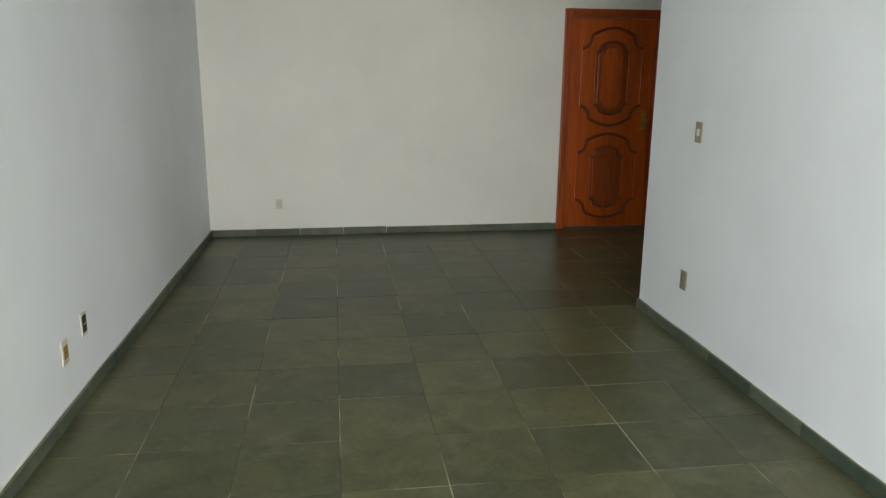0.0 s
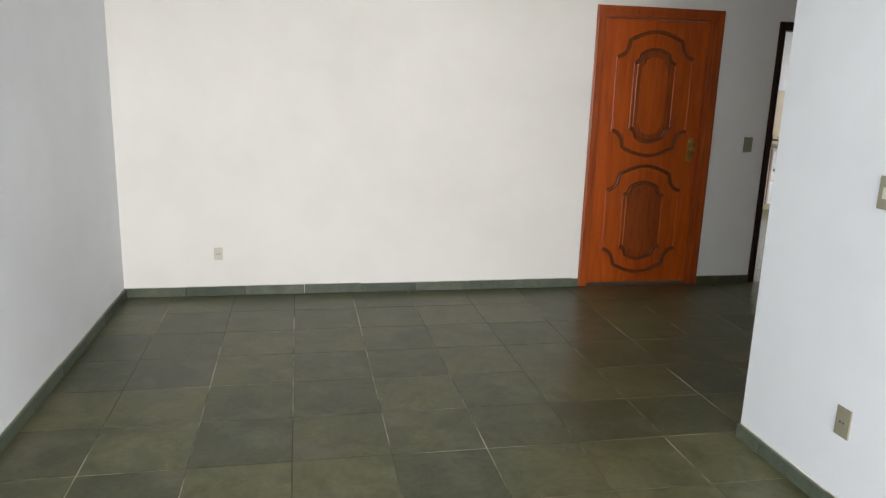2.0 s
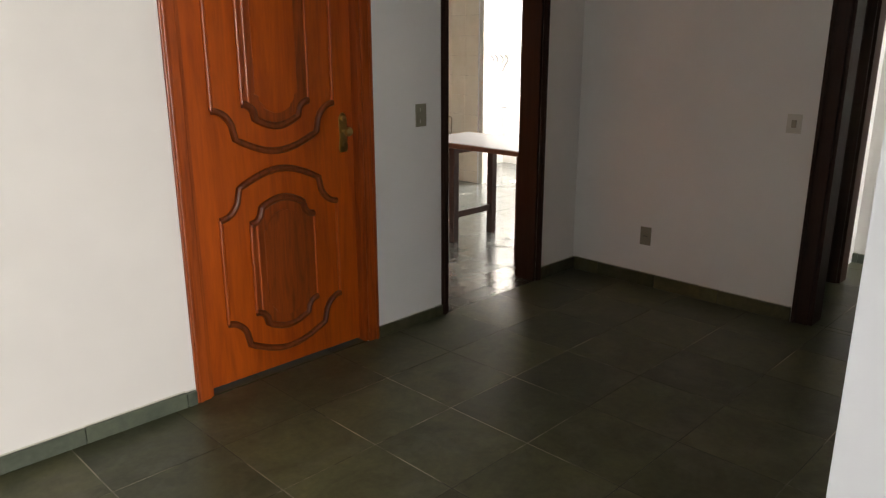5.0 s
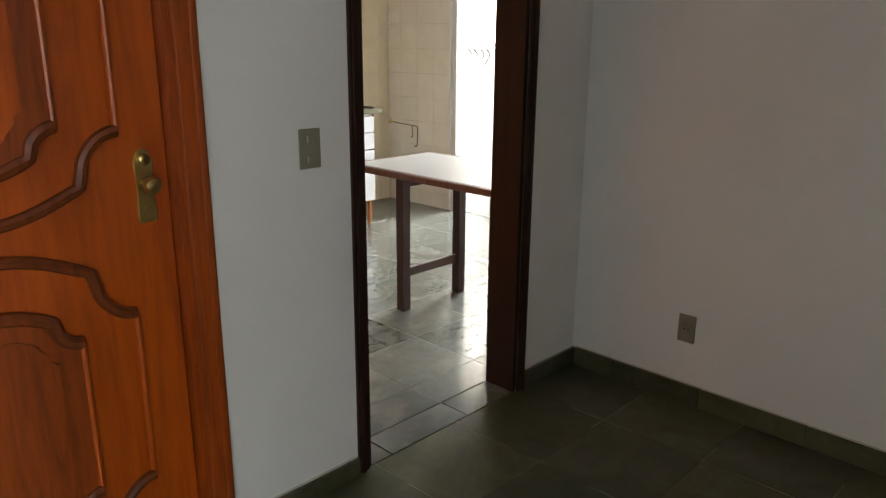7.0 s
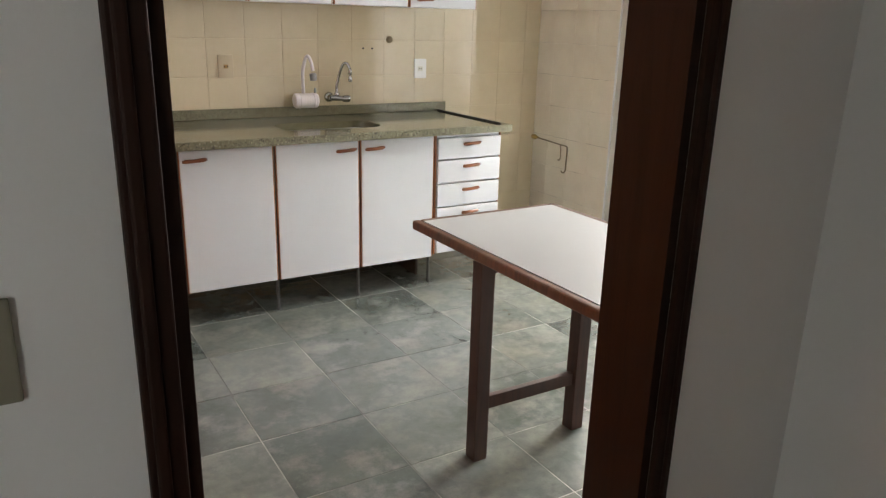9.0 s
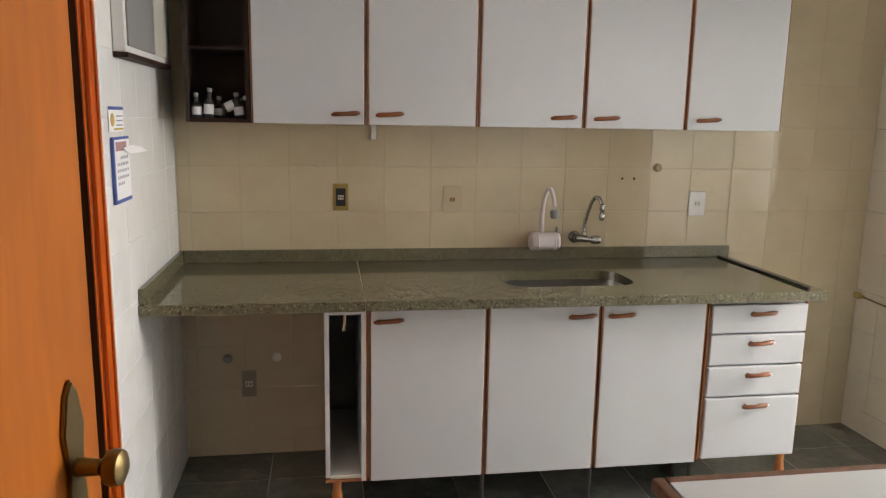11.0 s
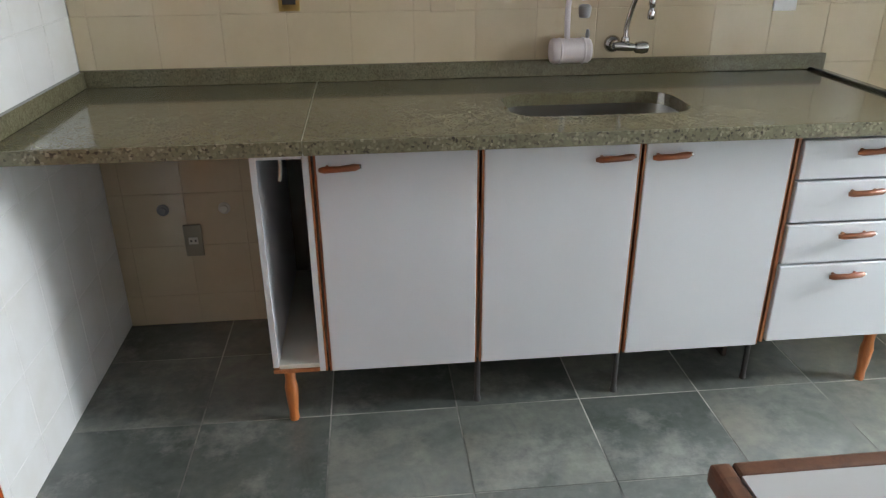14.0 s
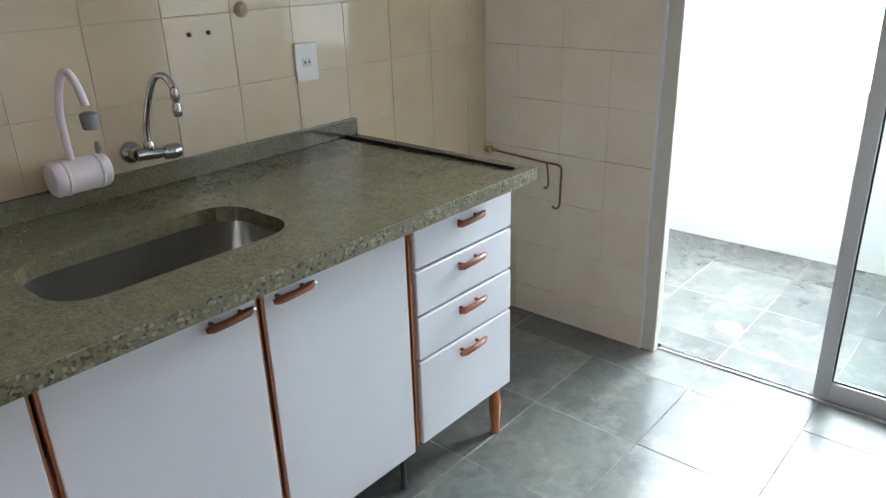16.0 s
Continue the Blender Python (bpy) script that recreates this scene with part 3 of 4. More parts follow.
def plate(face, u, z, wide=0.072, tall=0.115, mat=M_PLATE, kind="socket", label="beige plastic wall socket", category="socket", insert=M_PLATE_W, group="", size=(0.017, 0.014)):
    """face: (axis, place, way out)."""
    axis, place, out = face
    def at(a, b, c):
        return (place + out * c, a, b) if axis == "x" else (a, place + out * c, b)
    ob = thing("wall_" + kind, label, category, group, at=at(u, z, 0))
    part("cover_plate", box(at(u - wide / 2, z - tall / 2, 0.0005), at(u + wide / 2, z + tall / 2, 0.008), 0.003), mat, ob)
    if kind == "switch":
        part("rocker", box(at(u - 0.012, z - 0.02, 0.007), at(u + 0.012, z + 0.02, 0.013), 0.002), insert, ob)
    elif kind == "double_switch":
        for s in (-0.03, 0.03):
            part("rocker", box(at(u - 0.014, z + s - 0.012, 0.007), at(u + 0.014, z + s + 0.012, 0.012), 0.002), insert, ob)
            # Pale bar paints the highlight at the rocker's left end.
            part("rocker_highlight", box(at(u - 0.013, z + s - 0.009, 0.0121), at(u - 0.01, z + s + 0.009, 0.0128)), M_PLATE_W, ob, "pale bar painted as the rocker's highlight")
    else:
        ins = part("insert", box(at(u - size[0], z - size[1], 0.007), at(u + size[0], z + size[1], 0.010), 0.002), insert, ob)
        for s in (-0.008, 0.008):
            part("socket_hole", box(at(u + s - 0.003, z - 0.004, 0.009), at(u + s + 0.003, z + 0.004, 0.0108)), M_BLACK if insert is not M_BLACK else M_PLASTIC, ins)
    return ob


W, F, E, HE = ("x", LX, 1), ("y", FY, -1), ("x", RX, -1), ("x", HX, -1)
skew_west(plate(W, 3.25, 0.36, mat=M_PLATE_W, insert=M_BLACK, label="pale wall socket with a dark insert low on the wall", size=(0.026, 0.042)))
skew_west(plate(W, 2.99, 0.315, mat=M_PLATE_W, insert=M_ORANGE, label="pale wall socket with a yellowed insert low on the wall", size=(0.024, 0.03)))
plate(F, -0.635, 0.305, 0.06, 0.09, M_PLATE_W, label="small ivory wall socket low on the wall")
plate(E, 3.575, 1.232, mat=M_PLATE, kind="switch", label="beige light switch with a white rocker", category="switch")
plate(E, 3.6, 0.365, mat=M_PLATE, label="beige wall socket low on the wall", insert=M_PLATE)
plate(F, 3.422, 1.13, mat=M_PLATE, kind="double_switch", label="beige double light switch beside the kitchen doorway", category="switch", insert=M_PLATE)
plate(HE, 6.152, 0.32, mat=M_PLATE, label="beige wall socket low on the hall wall", insert=M_PLATE)
plate(HE, 5.345, 1.075, 0.075, 0.1, M_PLATE_W, kind="switch", label="ivory dimmer switch beside the passage doorway", category="switch", insert=M_PLATE)
KN = ("y", KY1 - 0.012, -1)
brass = plate(KN, 4.055, 1.22, 0.07, 0.122, M_BRASS, label="black socket in a brass plate on the tiles", insert=M_BLACK, size=(0.022, 0.04))
part("socket_face", box((4.042, KY1 - 0.0238, 1.209), (4.068, KY1 - 0.021, 1.229), 0.001), M_PLATE_W, brass, "ivory socket face")
for sx in (4.049, 4.061):
    part("socket_hole", box((sx - 0.003, KY1 - 0.0246, 1.215), (sx + 0.003, KY1 - 0.0235, 1.223)), M_BLACK, brass)
plate(KN, 4.566, 1.21, 0.085, 0.125, M_TILE_GROUT, label="cream wall socket on the cream tiles", insert=M_ORANGE, size=(0.012, 0.01))
plate(KN, 5.78, 1.19, 0.085, 0.118, M_PLASTIC, label="white wall socket on the cream tiles", insert=M_PLATE_W)
plate(KN, 3.63, 0.352, 0.066, 0.125, M_PLATE, label="beige wall socket under the worktop", insert=M_PLATE_W)


def outlet_cover(x, z, mat, label):
    ob = thing("pipe_stub", label, "pipe fitting", at=(x, KY1 - 0.012, z))
    part("flange", lathe([(0.022, 0.0), (0.022, -0.004), (0.015, -0.008), (0.013, -0.014), (0.006, -0.014)], (x, KY1 - 0.012, z), "Y", 18), mat, ob, "", True)
    return ob


outlet_cover(3.537, 0.475, M_GREY, "grey capped pipe stub in the tiles under the worktop")
outlet_cover(3.756, 0.474, M_PLATE_W, "pale capped pipe stub in the tiles under the worktop")
outlet_cover(5.565, 1.363, M_STUB, "small brown pipe stub on the cream tiles")
for sx in (5.39, 5.45):
    s = thing("wall_screw", "small dark screw in the cream tiles", "screw", "screws in the tiles", at=(sx, KY1 - 0.012, 1.31))
    part("screw_head", lathe([(0.006, 0.0), (0.006, -0.003), (0.003, -0.005)], (sx, KY1 - 0.012, 1.31), "Y", 10), M_BLACK, s)

# ---- kitchen units ----
CY = 9.343           # cabinet fronts
CZ0, CZ1 = 0.185, 0.872
CT0, CT1 = 0.888, 0.926  # worktop
SINK = (4.705, 5.25, 9.43, 9.722)


def pull(name, x0, x1, y, z, parent, label="carved wooden bar handle"):
    """Wooden bar handle on two studs, thicker in the middle, with a bright tip."""
    h = part(name, tube([(x0, y - 0.016, z - 0.004), (x0 + 0.012, y - 0.022, z - 0.002), ((x0 + x1) / 2, y - 0.026, z), (x1 - 0.014, y - 0.024, z + 0.003), (x1, y - 0.02, z + 0.004)], 0.008, 10, radii=[0.006, 0.0095, 0.0085, 0.01, 0.006]), M_HANDLE, parent, label, True)
    for s in (x0 + 0.02, x1 - 0.02):
        part("stud", tube([(s, y + 0.001, z), (s, y - 0.024, z)], 0.005, 8), M_HANDLE, h, "", True)
    part("tip", tube([(x1 - 0.004, y - 0.0215, z + 0.004), (x1 + 0.003, y - 0.0205, z + 0.004)], 0.006, 8), M_CHROME, h, "bright metal tip", True)
    return h


def front_door(x0, x1, z0, z1, y, parent, handle=None, hz=0.0):
    d = part("door", box((x0 + 0.011, y, z0), (x1 - 0.009, y + 0.018, z1), 0.003), M_LAM, parent, "white laminate door")
    part("edge_strip", box((x0 + 0.005, y + 0.003, z0), (x0 + 0.0105, y + 0.02, z1)), M_EDGE, d, "wooden edge strip")
    part("edge_strip", box((x1 - 0.0085, y + 0.003, z0), (x1 - 0.004, y + 0.02, z1)), M_EDGE, d, "wooden edge strip")
    if handle:
        pull("handle", handle, handle + 0.108, y, hz, d)
    return d


def carcass(x0, x1, y0, y1, z0, z1, parent, mat, cover=True):
    t = 0.016
    if not cover:
        part("front_rail", box((x0 + t, y0, z1 - 0.04), (x1 - t, y0 + 0.012, z1)), mat, parent)
        z1 = 0.7
    part("side_panel", box((x0 + 0.001, y0, z0), (x0 + t, y1, z1)), mat, parent)
    part("side_panel", box((x1 - t, y0, z0), (x1 - 0.001, y1, z1)), mat, parent)
    part("bottom_panel", box((x0 + t, y0, z0), (x1 - t, y1, z0 + t)), mat, parent)
    if cover:
        part("top_panel", box((x0 + t, y0, z1 - t), (x1 - t, y1, z1)), mat, parent)
    part("back_panel", box((x0 + t, y1 - 0.008, z0 + t), (x1 - t, y1, z1 - t)), mat, parent)


def turned_leg(x, y, top, parent, mat=M_LEGWOOD):
    part("leg", lathe([(0.014, 0.0), (0.016, 0.006), (0.014, 0.03), (0.019, 0.08), (0.021, 0.12), (0.016, 0.15), (0.018, top)], (x, y, 0), "Z", 16), mat, parent, "turned orange wooden leg", True)


YB = KY1 - 0.014
# open towel slot
slot = thing("open_shelf_unit", "narrow open white cabinet slot with a wooden leg", "cabinet", "base cabinets", at=(4.06, CY, 0))
part("side_panel", box((3.978, CY, CZ0 + 0.02), (3.995, YB, CZ1), 0.001), M_LAM, slot)
part("side_panel", box((4.116, CY, CZ0), (4.133, YB, CZ1), 0.001), M_LAM, slot)
part("edge_strip", box((4.134, CY, CZ0), (4.1395, CY + 0.02, CZ1)), M_EDGE, slot, "wooden edge strip")
part("top_panel", box((3.9955, CY, CZ1 - 0.018), (4.1155, YB, CZ1), 0.001), M_LAM, slot)
part("bottom_panel", box((3.9955, CY + 0.004, CZ0 + 0.012), (4.1155, YB, CZ0 + 0.026)), M_PLATE_W, slot)
part("bottom_edge", box((3.978, CY - 0.001, CZ0), (4.1155, CY + 0.02, CZ0 + 0.011)), M_EDGE, slot, "wooden front edge")
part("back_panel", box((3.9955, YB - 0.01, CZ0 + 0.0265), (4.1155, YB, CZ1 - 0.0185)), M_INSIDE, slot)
part("towel_rail", tube([(4.055, CY + 0.03, CZ1 - 0.019), (4.055, CY + 0.028, CZ1 - 0.05), (4.05, CY + 0.028, CZ1 - 0.085)], 0.005, 8), M_PLATE_W, slot, "short pale hook", True)
turned_leg(4.022, 9.365, CZ0, slot)

# base cabinets
XD = (4.141, 4.599, 5.056, 5.508)
for k, hx in enumerate((4.162, 4.918, 5.08)):
    x0, x1 = XD[k], XD[k + 1]
    c = thing("base_cabinet", ("white laminate base cabinet with wooden edges and handle", "white laminate sink cabinet with wooden edges and handle", "white laminate base cabinet beside the drawers")[k], "cabinet", "base cabinets", at=((x0 + x1) / 2, CY, 0))
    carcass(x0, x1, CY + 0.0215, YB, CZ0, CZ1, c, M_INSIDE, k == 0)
    front_door(x0, x1, CZ0 - 0.003, CZ1, CY, c, hx, 0.83)
    if k < 2:
        xl = x1 + 0.008
        part("leg", lathe([(0.012, 0.0), (0.012, 0.01), (0.009, 0.02), (0.009, CZ0)], (xl, 9.4, 0), "Z", 12), M_LEGGREY, c, "slim dark plastic leg", True)
# drawer unit
dx0, dx1 = 5.509, 5.953
dr = thing("drawer_unit", "white laminate four-drawer cabinet on wooden legs", "cabinet", "base cabinets", at=(5.73, CY, 0))
carcass(dx0, dx1, CY + 0.0215, YB, CZ0 + 0.012, CZ1, dr, M_LAM)
part("edge_strip", box((dx0 + 0.003, CY + 0.004, CZ0 + 0.005), (dx0 + 0.013, CY + 0.02, CZ1)), M_EDGE, dr, "wooden edge strip")
part("edge_strip", box((dx1 - 0.006, CY + 0.006, CZ0 + 0.005), (dx1, CY + 0.02, CZ1)), M_EDGE, dr, "wooden edge strip")
zs = (CZ1 - 0.012, 0.735, 0.6, 0.465, CZ0 + 0.008)
for k in range(4):
    d = part("drawer_front", box((dx0 + 0.016, CY - 0.008, zs[k + 1] + 0.004), (dx1 - 0.008, CY + 0.018, zs[k] - 0.003), 0.006, 3), M_LAM, dr, "rounded white drawer front")
    pull("handle", 5.68, 5.79, CY - 0.008, zs[k] - 0.035, d)
turned_leg(5.915, 9.375, CZ0 + 0.012, dr)
part("leg", lathe([(0.012, 0.0), (0.012, 0.01), (0.009, 0.02), (0.009, CZ0 + 0.012)], (5.525, 9.425, 0), "Z", 12), M_BLACK, dr, "slim black plastic leg", True)
# Added panel: blocks laundry light so the floor under the cabinets stays dark.
part("light_block_panel", box((5.516, 9.56, 0.0), (5.53, YB, CZ0 + 0.011)), M_DARKIN, dr, "added dark panel keeping light from under the cabinets")


def rounded_rect(x0, x1, y0, y1, r, n=6):
    pts = []
    for cx, cy, a0 in ((x1 - r, y1 - r, 0), (x0 + r, y1 - r, 90), (x0 + r, y0 + r, 180), (x1 - r, y0 + r, 270)):
        for k in range(n + 1):
            a = radians(a0 + 90 * k / n)
            pts.append((cx + r * math.cos(a), cy + r * math.sin(a)))
    return pts


def worktop_with_hole(x0, x1, y0, y1, z0, z1, hole, r):
    """A slab with a rounded hole: walls outside and inside, and a ring of faces between."""
    bm = bmesh.new()
    inner = rounded_rect(*hole, r)
    n = len(inner) // 4
    hx0, hx1, hy0, hy1 = hole
    ring = {}
    for z in (z0, z1):
        ins = [bm.verts.new((*p, z)) for p in inner]
        cs = [bm.verts.new((x, y, z)) for x, y in ((x1, y1), (x0, y1), (x0, y0), (x1, y0))]
        ring[z] = (ins, cs)
        for q in range(4):
            seg = ins[q * n:(q + 1) * n]
            for a, b in zip(seg, seg[1:]):
                bm.faces.new((cs[q], a, b))
            bm.faces.new((cs[q], seg[-1], ins[((q + 1) * n) % len(ins)], cs[(q + 1) % 4]))
    (ia, ca), (ib, cb) = ring[z0], ring[z1]
    for k in range(len(ia)):
        bm.faces.new((ia[k], ia[(k + 1) % len(ia)], ib[(k + 1) % len(ia)], ib[k]))
    for k in range(4):
        bm.faces.new((ca[k], ca[(k + 1) % 4], cb[(k + 1) % 4], cb[k]))
    return bm


wt = thing("worktop", "speckled green-grey granite worktop with an upstand", "worktop", at=(4.65, 9.65, CT0))
XJ, XE, WY0 = 4.128, 5.962, 9.262
part("slab", box((KX0 + 0.013, WY0, CT0), (XJ - 0.0015, YB, CT1), 0.004), M_GRANITE, wt)
sink_slab = part("slab", worktop_with_hole(XJ + 0.0015, XE, WY0, YB, CT0, CT1, SINK, 0.09), M_GRANITE, wt)
part("front_lip", box((XJ + 0.0015, WY0 - 0.003, CT0 - 0.001), (XE + 0.002, WY0, CT1 - 0.001), 0.001), M_GRANITE_EDGE, wt, "rough speckled front edge")
part("front_lip", box((KX0 + 0.014, WY0 - 0.003, CT0 - 0.001), (XJ - 0.0015, WY0, CT1 - 0.001), 0.001), M_GRANITE_EDGE, wt, "rough speckled front edge")
part("joint", box((XJ - 0.0015, WY0 + 0.004, CT0 + 0.002), (XJ + 0.0015, YB, CT1 - 0.0006)), M_PLATE, wt, "pale filled joint")
part("upstand", box((KX0 + 0.033, YB - 0.02, CT1 + 0.0005), (XE, YB, 0.982), 0.002), M_GRANITE, wt)
part("side_upstand", box((KX0 + 0.013, WY0 + 0.01, CT1 + 0.0005), (KX0 + 0.032, YB, 0.982), 0.002), M_GRANITE, wt)
part("edge_lip", box((XE - 0.062, WY0 + 0.03, CT1 + 0.0005), (XE - 0.05, YB - 0.022, CT1 + 0.009), 0.003), M_BLACK, wt, "dark raised end lip")
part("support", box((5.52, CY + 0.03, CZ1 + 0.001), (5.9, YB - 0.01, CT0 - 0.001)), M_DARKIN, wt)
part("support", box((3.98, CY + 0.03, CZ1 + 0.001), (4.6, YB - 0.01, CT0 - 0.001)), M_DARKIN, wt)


def sink_bowl():
    s = thing("sink", "brushed steel undermount kitchen sink bowl", "sink", at=((SINK[0] + SINK[1]) / 2, (SINK[2] + SINK[3]) / 2, 0.75))
    bm = bmesh.new()
    rings = []
    for grow, z, r in ((0.014, CT0 - 0.0005, 0.1), (0.004, CT0 - 0.0005, 0.095), (0.004, CT0 - 0.02, 0.095), (-0.002, 0.76, 0.085), (-0.02, 0.738, 0.07), (-0.08, 0.732, 0.03)):
        pts = rounded_rect(SINK[0] - grow, SINK[1] + grow, SINK[2] - grow, SINK[3] + grow, r)
        rings.append([bm.verts.new((*p, z)) for p in pts])
    for a, b in zip(rings, rings[1:]):
        for k in range(len(a)):
            bm.faces.new((a[k], a[(k + 1) % len(a)], b[(k + 1) % len(a)], b[k]))
    bm.faces.new(rings[-1])
    bowl = part("bowl", bm, M_STEEL, s, "", True)
    c = ((SINK[0] + SINK[1]) / 2, (SINK[2] + SINK[3]) / 2, 0.733)
    part("drain", lathe([(0.04, 0.0), (0.042, 0.004), (0.03, 0.005), (0.012, 0.003)], c, "Z", 20), M_CHROME, s, "", True)
    return s


sink_bowl()


def arc(points, n=6):
    """Smooth line through points."""
    out = []
    p = [Vector(q) for q in points]
    p = [2 * p[0] - p[1]] + p + [2 * p[-1] - p[-2]]
    for i in range(1, len(p) - 2):
        for k in range(n):
            t = k / n
            a, b, c, d = p[i - 1:i + 3]
            out.append(0.5 * ((2 * b) + (c - a) * t + (2 * a - 5 * b + 4 * c - d) * t * t + (3 * b - a - 3 * c + d) * t ** 3))
    return out + [p[-2]]


YW = KY1 - 0.012
fau = thing("faucet", "chrome wall-mounted kitchen faucet with a gooseneck spout", "faucet", at=(5.19, YW, 1.03))
part("flange", lathe([(0.03, 0.0), (0.03, -0.006), (0.024, -0.014), (0.017, -0.02), (0.017, -0.05)], (5.165, YW, 1.03), "Y", 20), M_CHROME, fau, "", True)
part("body", tube([(5.155, YW - 0.05, 1.03), (5.18, YW - 0.05, 1.03), (5.21, YW - 0.055, 1.026), (5.235, YW - 0.06, 1.025)], 0.018, 16, radii=[0.014, 0.018, 0.015, 0.011]), M_CHROME, fau, "", True)
part("tap_knob", lathe([(0.012, 0.0), (0.019, 0.006), (0.022, 0.03), (0.019, 0.046), (0.01, 0.05)], (5.225, YW - 0.06, 1.024), "X", 12), M_CHROME, fau, "fluted chrome tap knob", True)
part("spout_nut", lathe([(0.013, 0.0), (0.015, 0.006), (0.015, 0.02), (0.011, 0.026)], (5.195, YW - 0.05, 1.036), "Z", 12), M_CHROME, fau, "", True)
sp = part("spout", tube(arc([(5.195, YW - 0.05, 1.06), (5.195, YW - 0.052, 1.1), (5.208, YW - 0.065, 1.17), (5.222, YW - 0.085, 1.222), (5.238, YW - 0.108, 1.228), (5.247, YW - 0.125, 1.2)]), 0.009, 12), M_CHROME, fau, "", True)
part("aerator", lathe([(0.008, 0.0), (0.011, -0.008), (0.012, -0.03), (0.008, -0.036), (0.008, -0.042), (0.012, -0.048), (0.012, -0.07), (0.009, -0.074)], (5.248, YW - 0.127, 1.2), "Z", 14), M_CHROME, sp, "", True)

fil = thing("water_filter", "white plastic wall water filter with a curved spout", "water filter", at=(5.0, YW, 1.02))
part("wall_stem", tube([(4.97, YW, 1.02), (4.97, YW - 0.03, 1.02)], 0.014, 12), M_FILTER, fil, "", True)
part("canister", lathe([(0.0207, -0.0731), (0.0376, -0.0688), (0.0432, -0.0602), (0.0414, -0.0430), (0.0442, -0.0404), (0.0442, -0.0361), (0.0414, -0.0344), (0.0414, 0.0387), (0.0442, 0.0404), (0.0442, 0.0447), (0.0414, 0.0473), (0.0423, 0.0602), (0.0357, 0.0688), (0.0188, 0.0714)], (4.998, YW - 0.065, 1.02), "X", 28), M_FILTER, fil, "", True)
fs = part("spout", tube(arc([(4.985, YW - 0.065, 1.06), (4.983, YW - 0.065, 1.1), (4.982, YW - 0.07, 1.18), (4.992, YW - 0.085, 1.25), (5.005, YW - 0.1, 1.268), (5.015, YW - 0.118, 1.235), (5.02, YW - 0.128, 1.19)]), 0.0095, 12, radii=None), M_FILTER, fil, "", True)
part("outlet_tip", lathe([(0.012, 0.0), (0.02, -0.006), (0.021, -0.014), (0.018, -0.04), (0.015, -0.042)], (5.021, YW - 0.13, 1.178), "Z", 16), M_GREY, fs, "grey spout tip", True)
part("valve", lathe([(0.006, 0), (0.008, 0.012), (0.005, 0.03)], (5.055, YW - 0.065, 1.06), "Z", 10), M_GREY, fil, "small grey valve pin", True)

# wall cabinets
UY, UZ0, UZ1 = 9.697, 1.548, 2.25
XU = (3.699, 4.153, 4.612, 5.07, 5.528, 5.982)
niche = thing("open_wall_niche", "dark open wooden wall niche holding small bottles", "cabinet", "wall cabinets", at=(3.58, UY, UZ0))
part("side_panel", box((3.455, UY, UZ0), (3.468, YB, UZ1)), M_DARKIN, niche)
part("side_panel", box((3.684, UY, UZ0), (3.698, YB, UZ1)), M_CASING, niche, "dark brown side edge")
part("bottom_panel", box((3.4685, UY, UZ0), (3.6835, YB, UZ0 + 0.016)), M_CASING, niche, "dark brown bottom shelf")
part("top_panel", box((3.4685, UY, UZ1 - 0.016), (3.6835, YB, UZ1)), M_CASING, niche)
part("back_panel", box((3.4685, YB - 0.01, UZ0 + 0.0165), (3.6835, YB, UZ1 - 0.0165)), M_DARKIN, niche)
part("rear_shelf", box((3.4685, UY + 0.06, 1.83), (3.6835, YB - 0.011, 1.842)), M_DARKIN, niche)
for k, hx in enumerate((4.016, 4.192, 4.92, 5.108, 5.57)):
    x0, x1 = XU[k], XU[k + 1]
    c = thing("wall_cabinet", "white laminate wall cabinet with a wooden bar handle", "cabinet", "wall cabinets", at=((x0 + x1) / 2, UY, UZ0))
    carcass(x0, x1, UY + 0.0215, YB, UZ0 + 0.004, UZ1, c, M_LAM)
    front_door(x0, x1, UZ0, UZ1, UY, c, hx, 1.59)


def bottle(x, y, z, lean, h=0.085):
    b = thing("small_bottle", "small dark glass bottle with a white label in the niche", "bottle", "bottles in the niche", at=(x, y, z))
    b.rotation_euler = (0, radians(lean), 0)
    body = new("body", mesh_of("body", lathe([(0.017, 0.0), (0.019, 0.004), (0.019, h * 0.62), (0.008, h * 0.78), (0.008, h)], (0, 0, 0), "Z", 16), M_BLACK, True))
    lab = new("paper_label", mesh_of("paper_label", lathe([(0.0193, h * 0.15), (0.0197, h * 0.16), (0.0197, h * 0.52), (0.0193, h * 0.53)], (0, 0, 0), "Z", 16), M_PAPER, True))
    cap = new("cap", mesh_of("cap", lathe([(0.009, h), (0.01, h + 0.002), (0.01, h + 0.014), (0.006, h + 0.016)], (0, 0, 0), "Z", 12), M_STEEL, True))
    for o in (body, lab, cap):
        o.parent = b


bottle(3.492, UY + 0.03, UZ0 + 0.0165, 0, 0.08)
bottle(3.535, UY + 0.035, UZ0 + 0.0165, 4, 0.1)
bottle(3.59, UY + 0.05, UZ0 + 0.05, 62, 0.09)
bottle(3.655, UY + 0.045, UZ0 + 0.0165, -8, 0.085)
bottle(3.57, UY + 0.09, UZ0 + 0.0165, 0, 0.07)

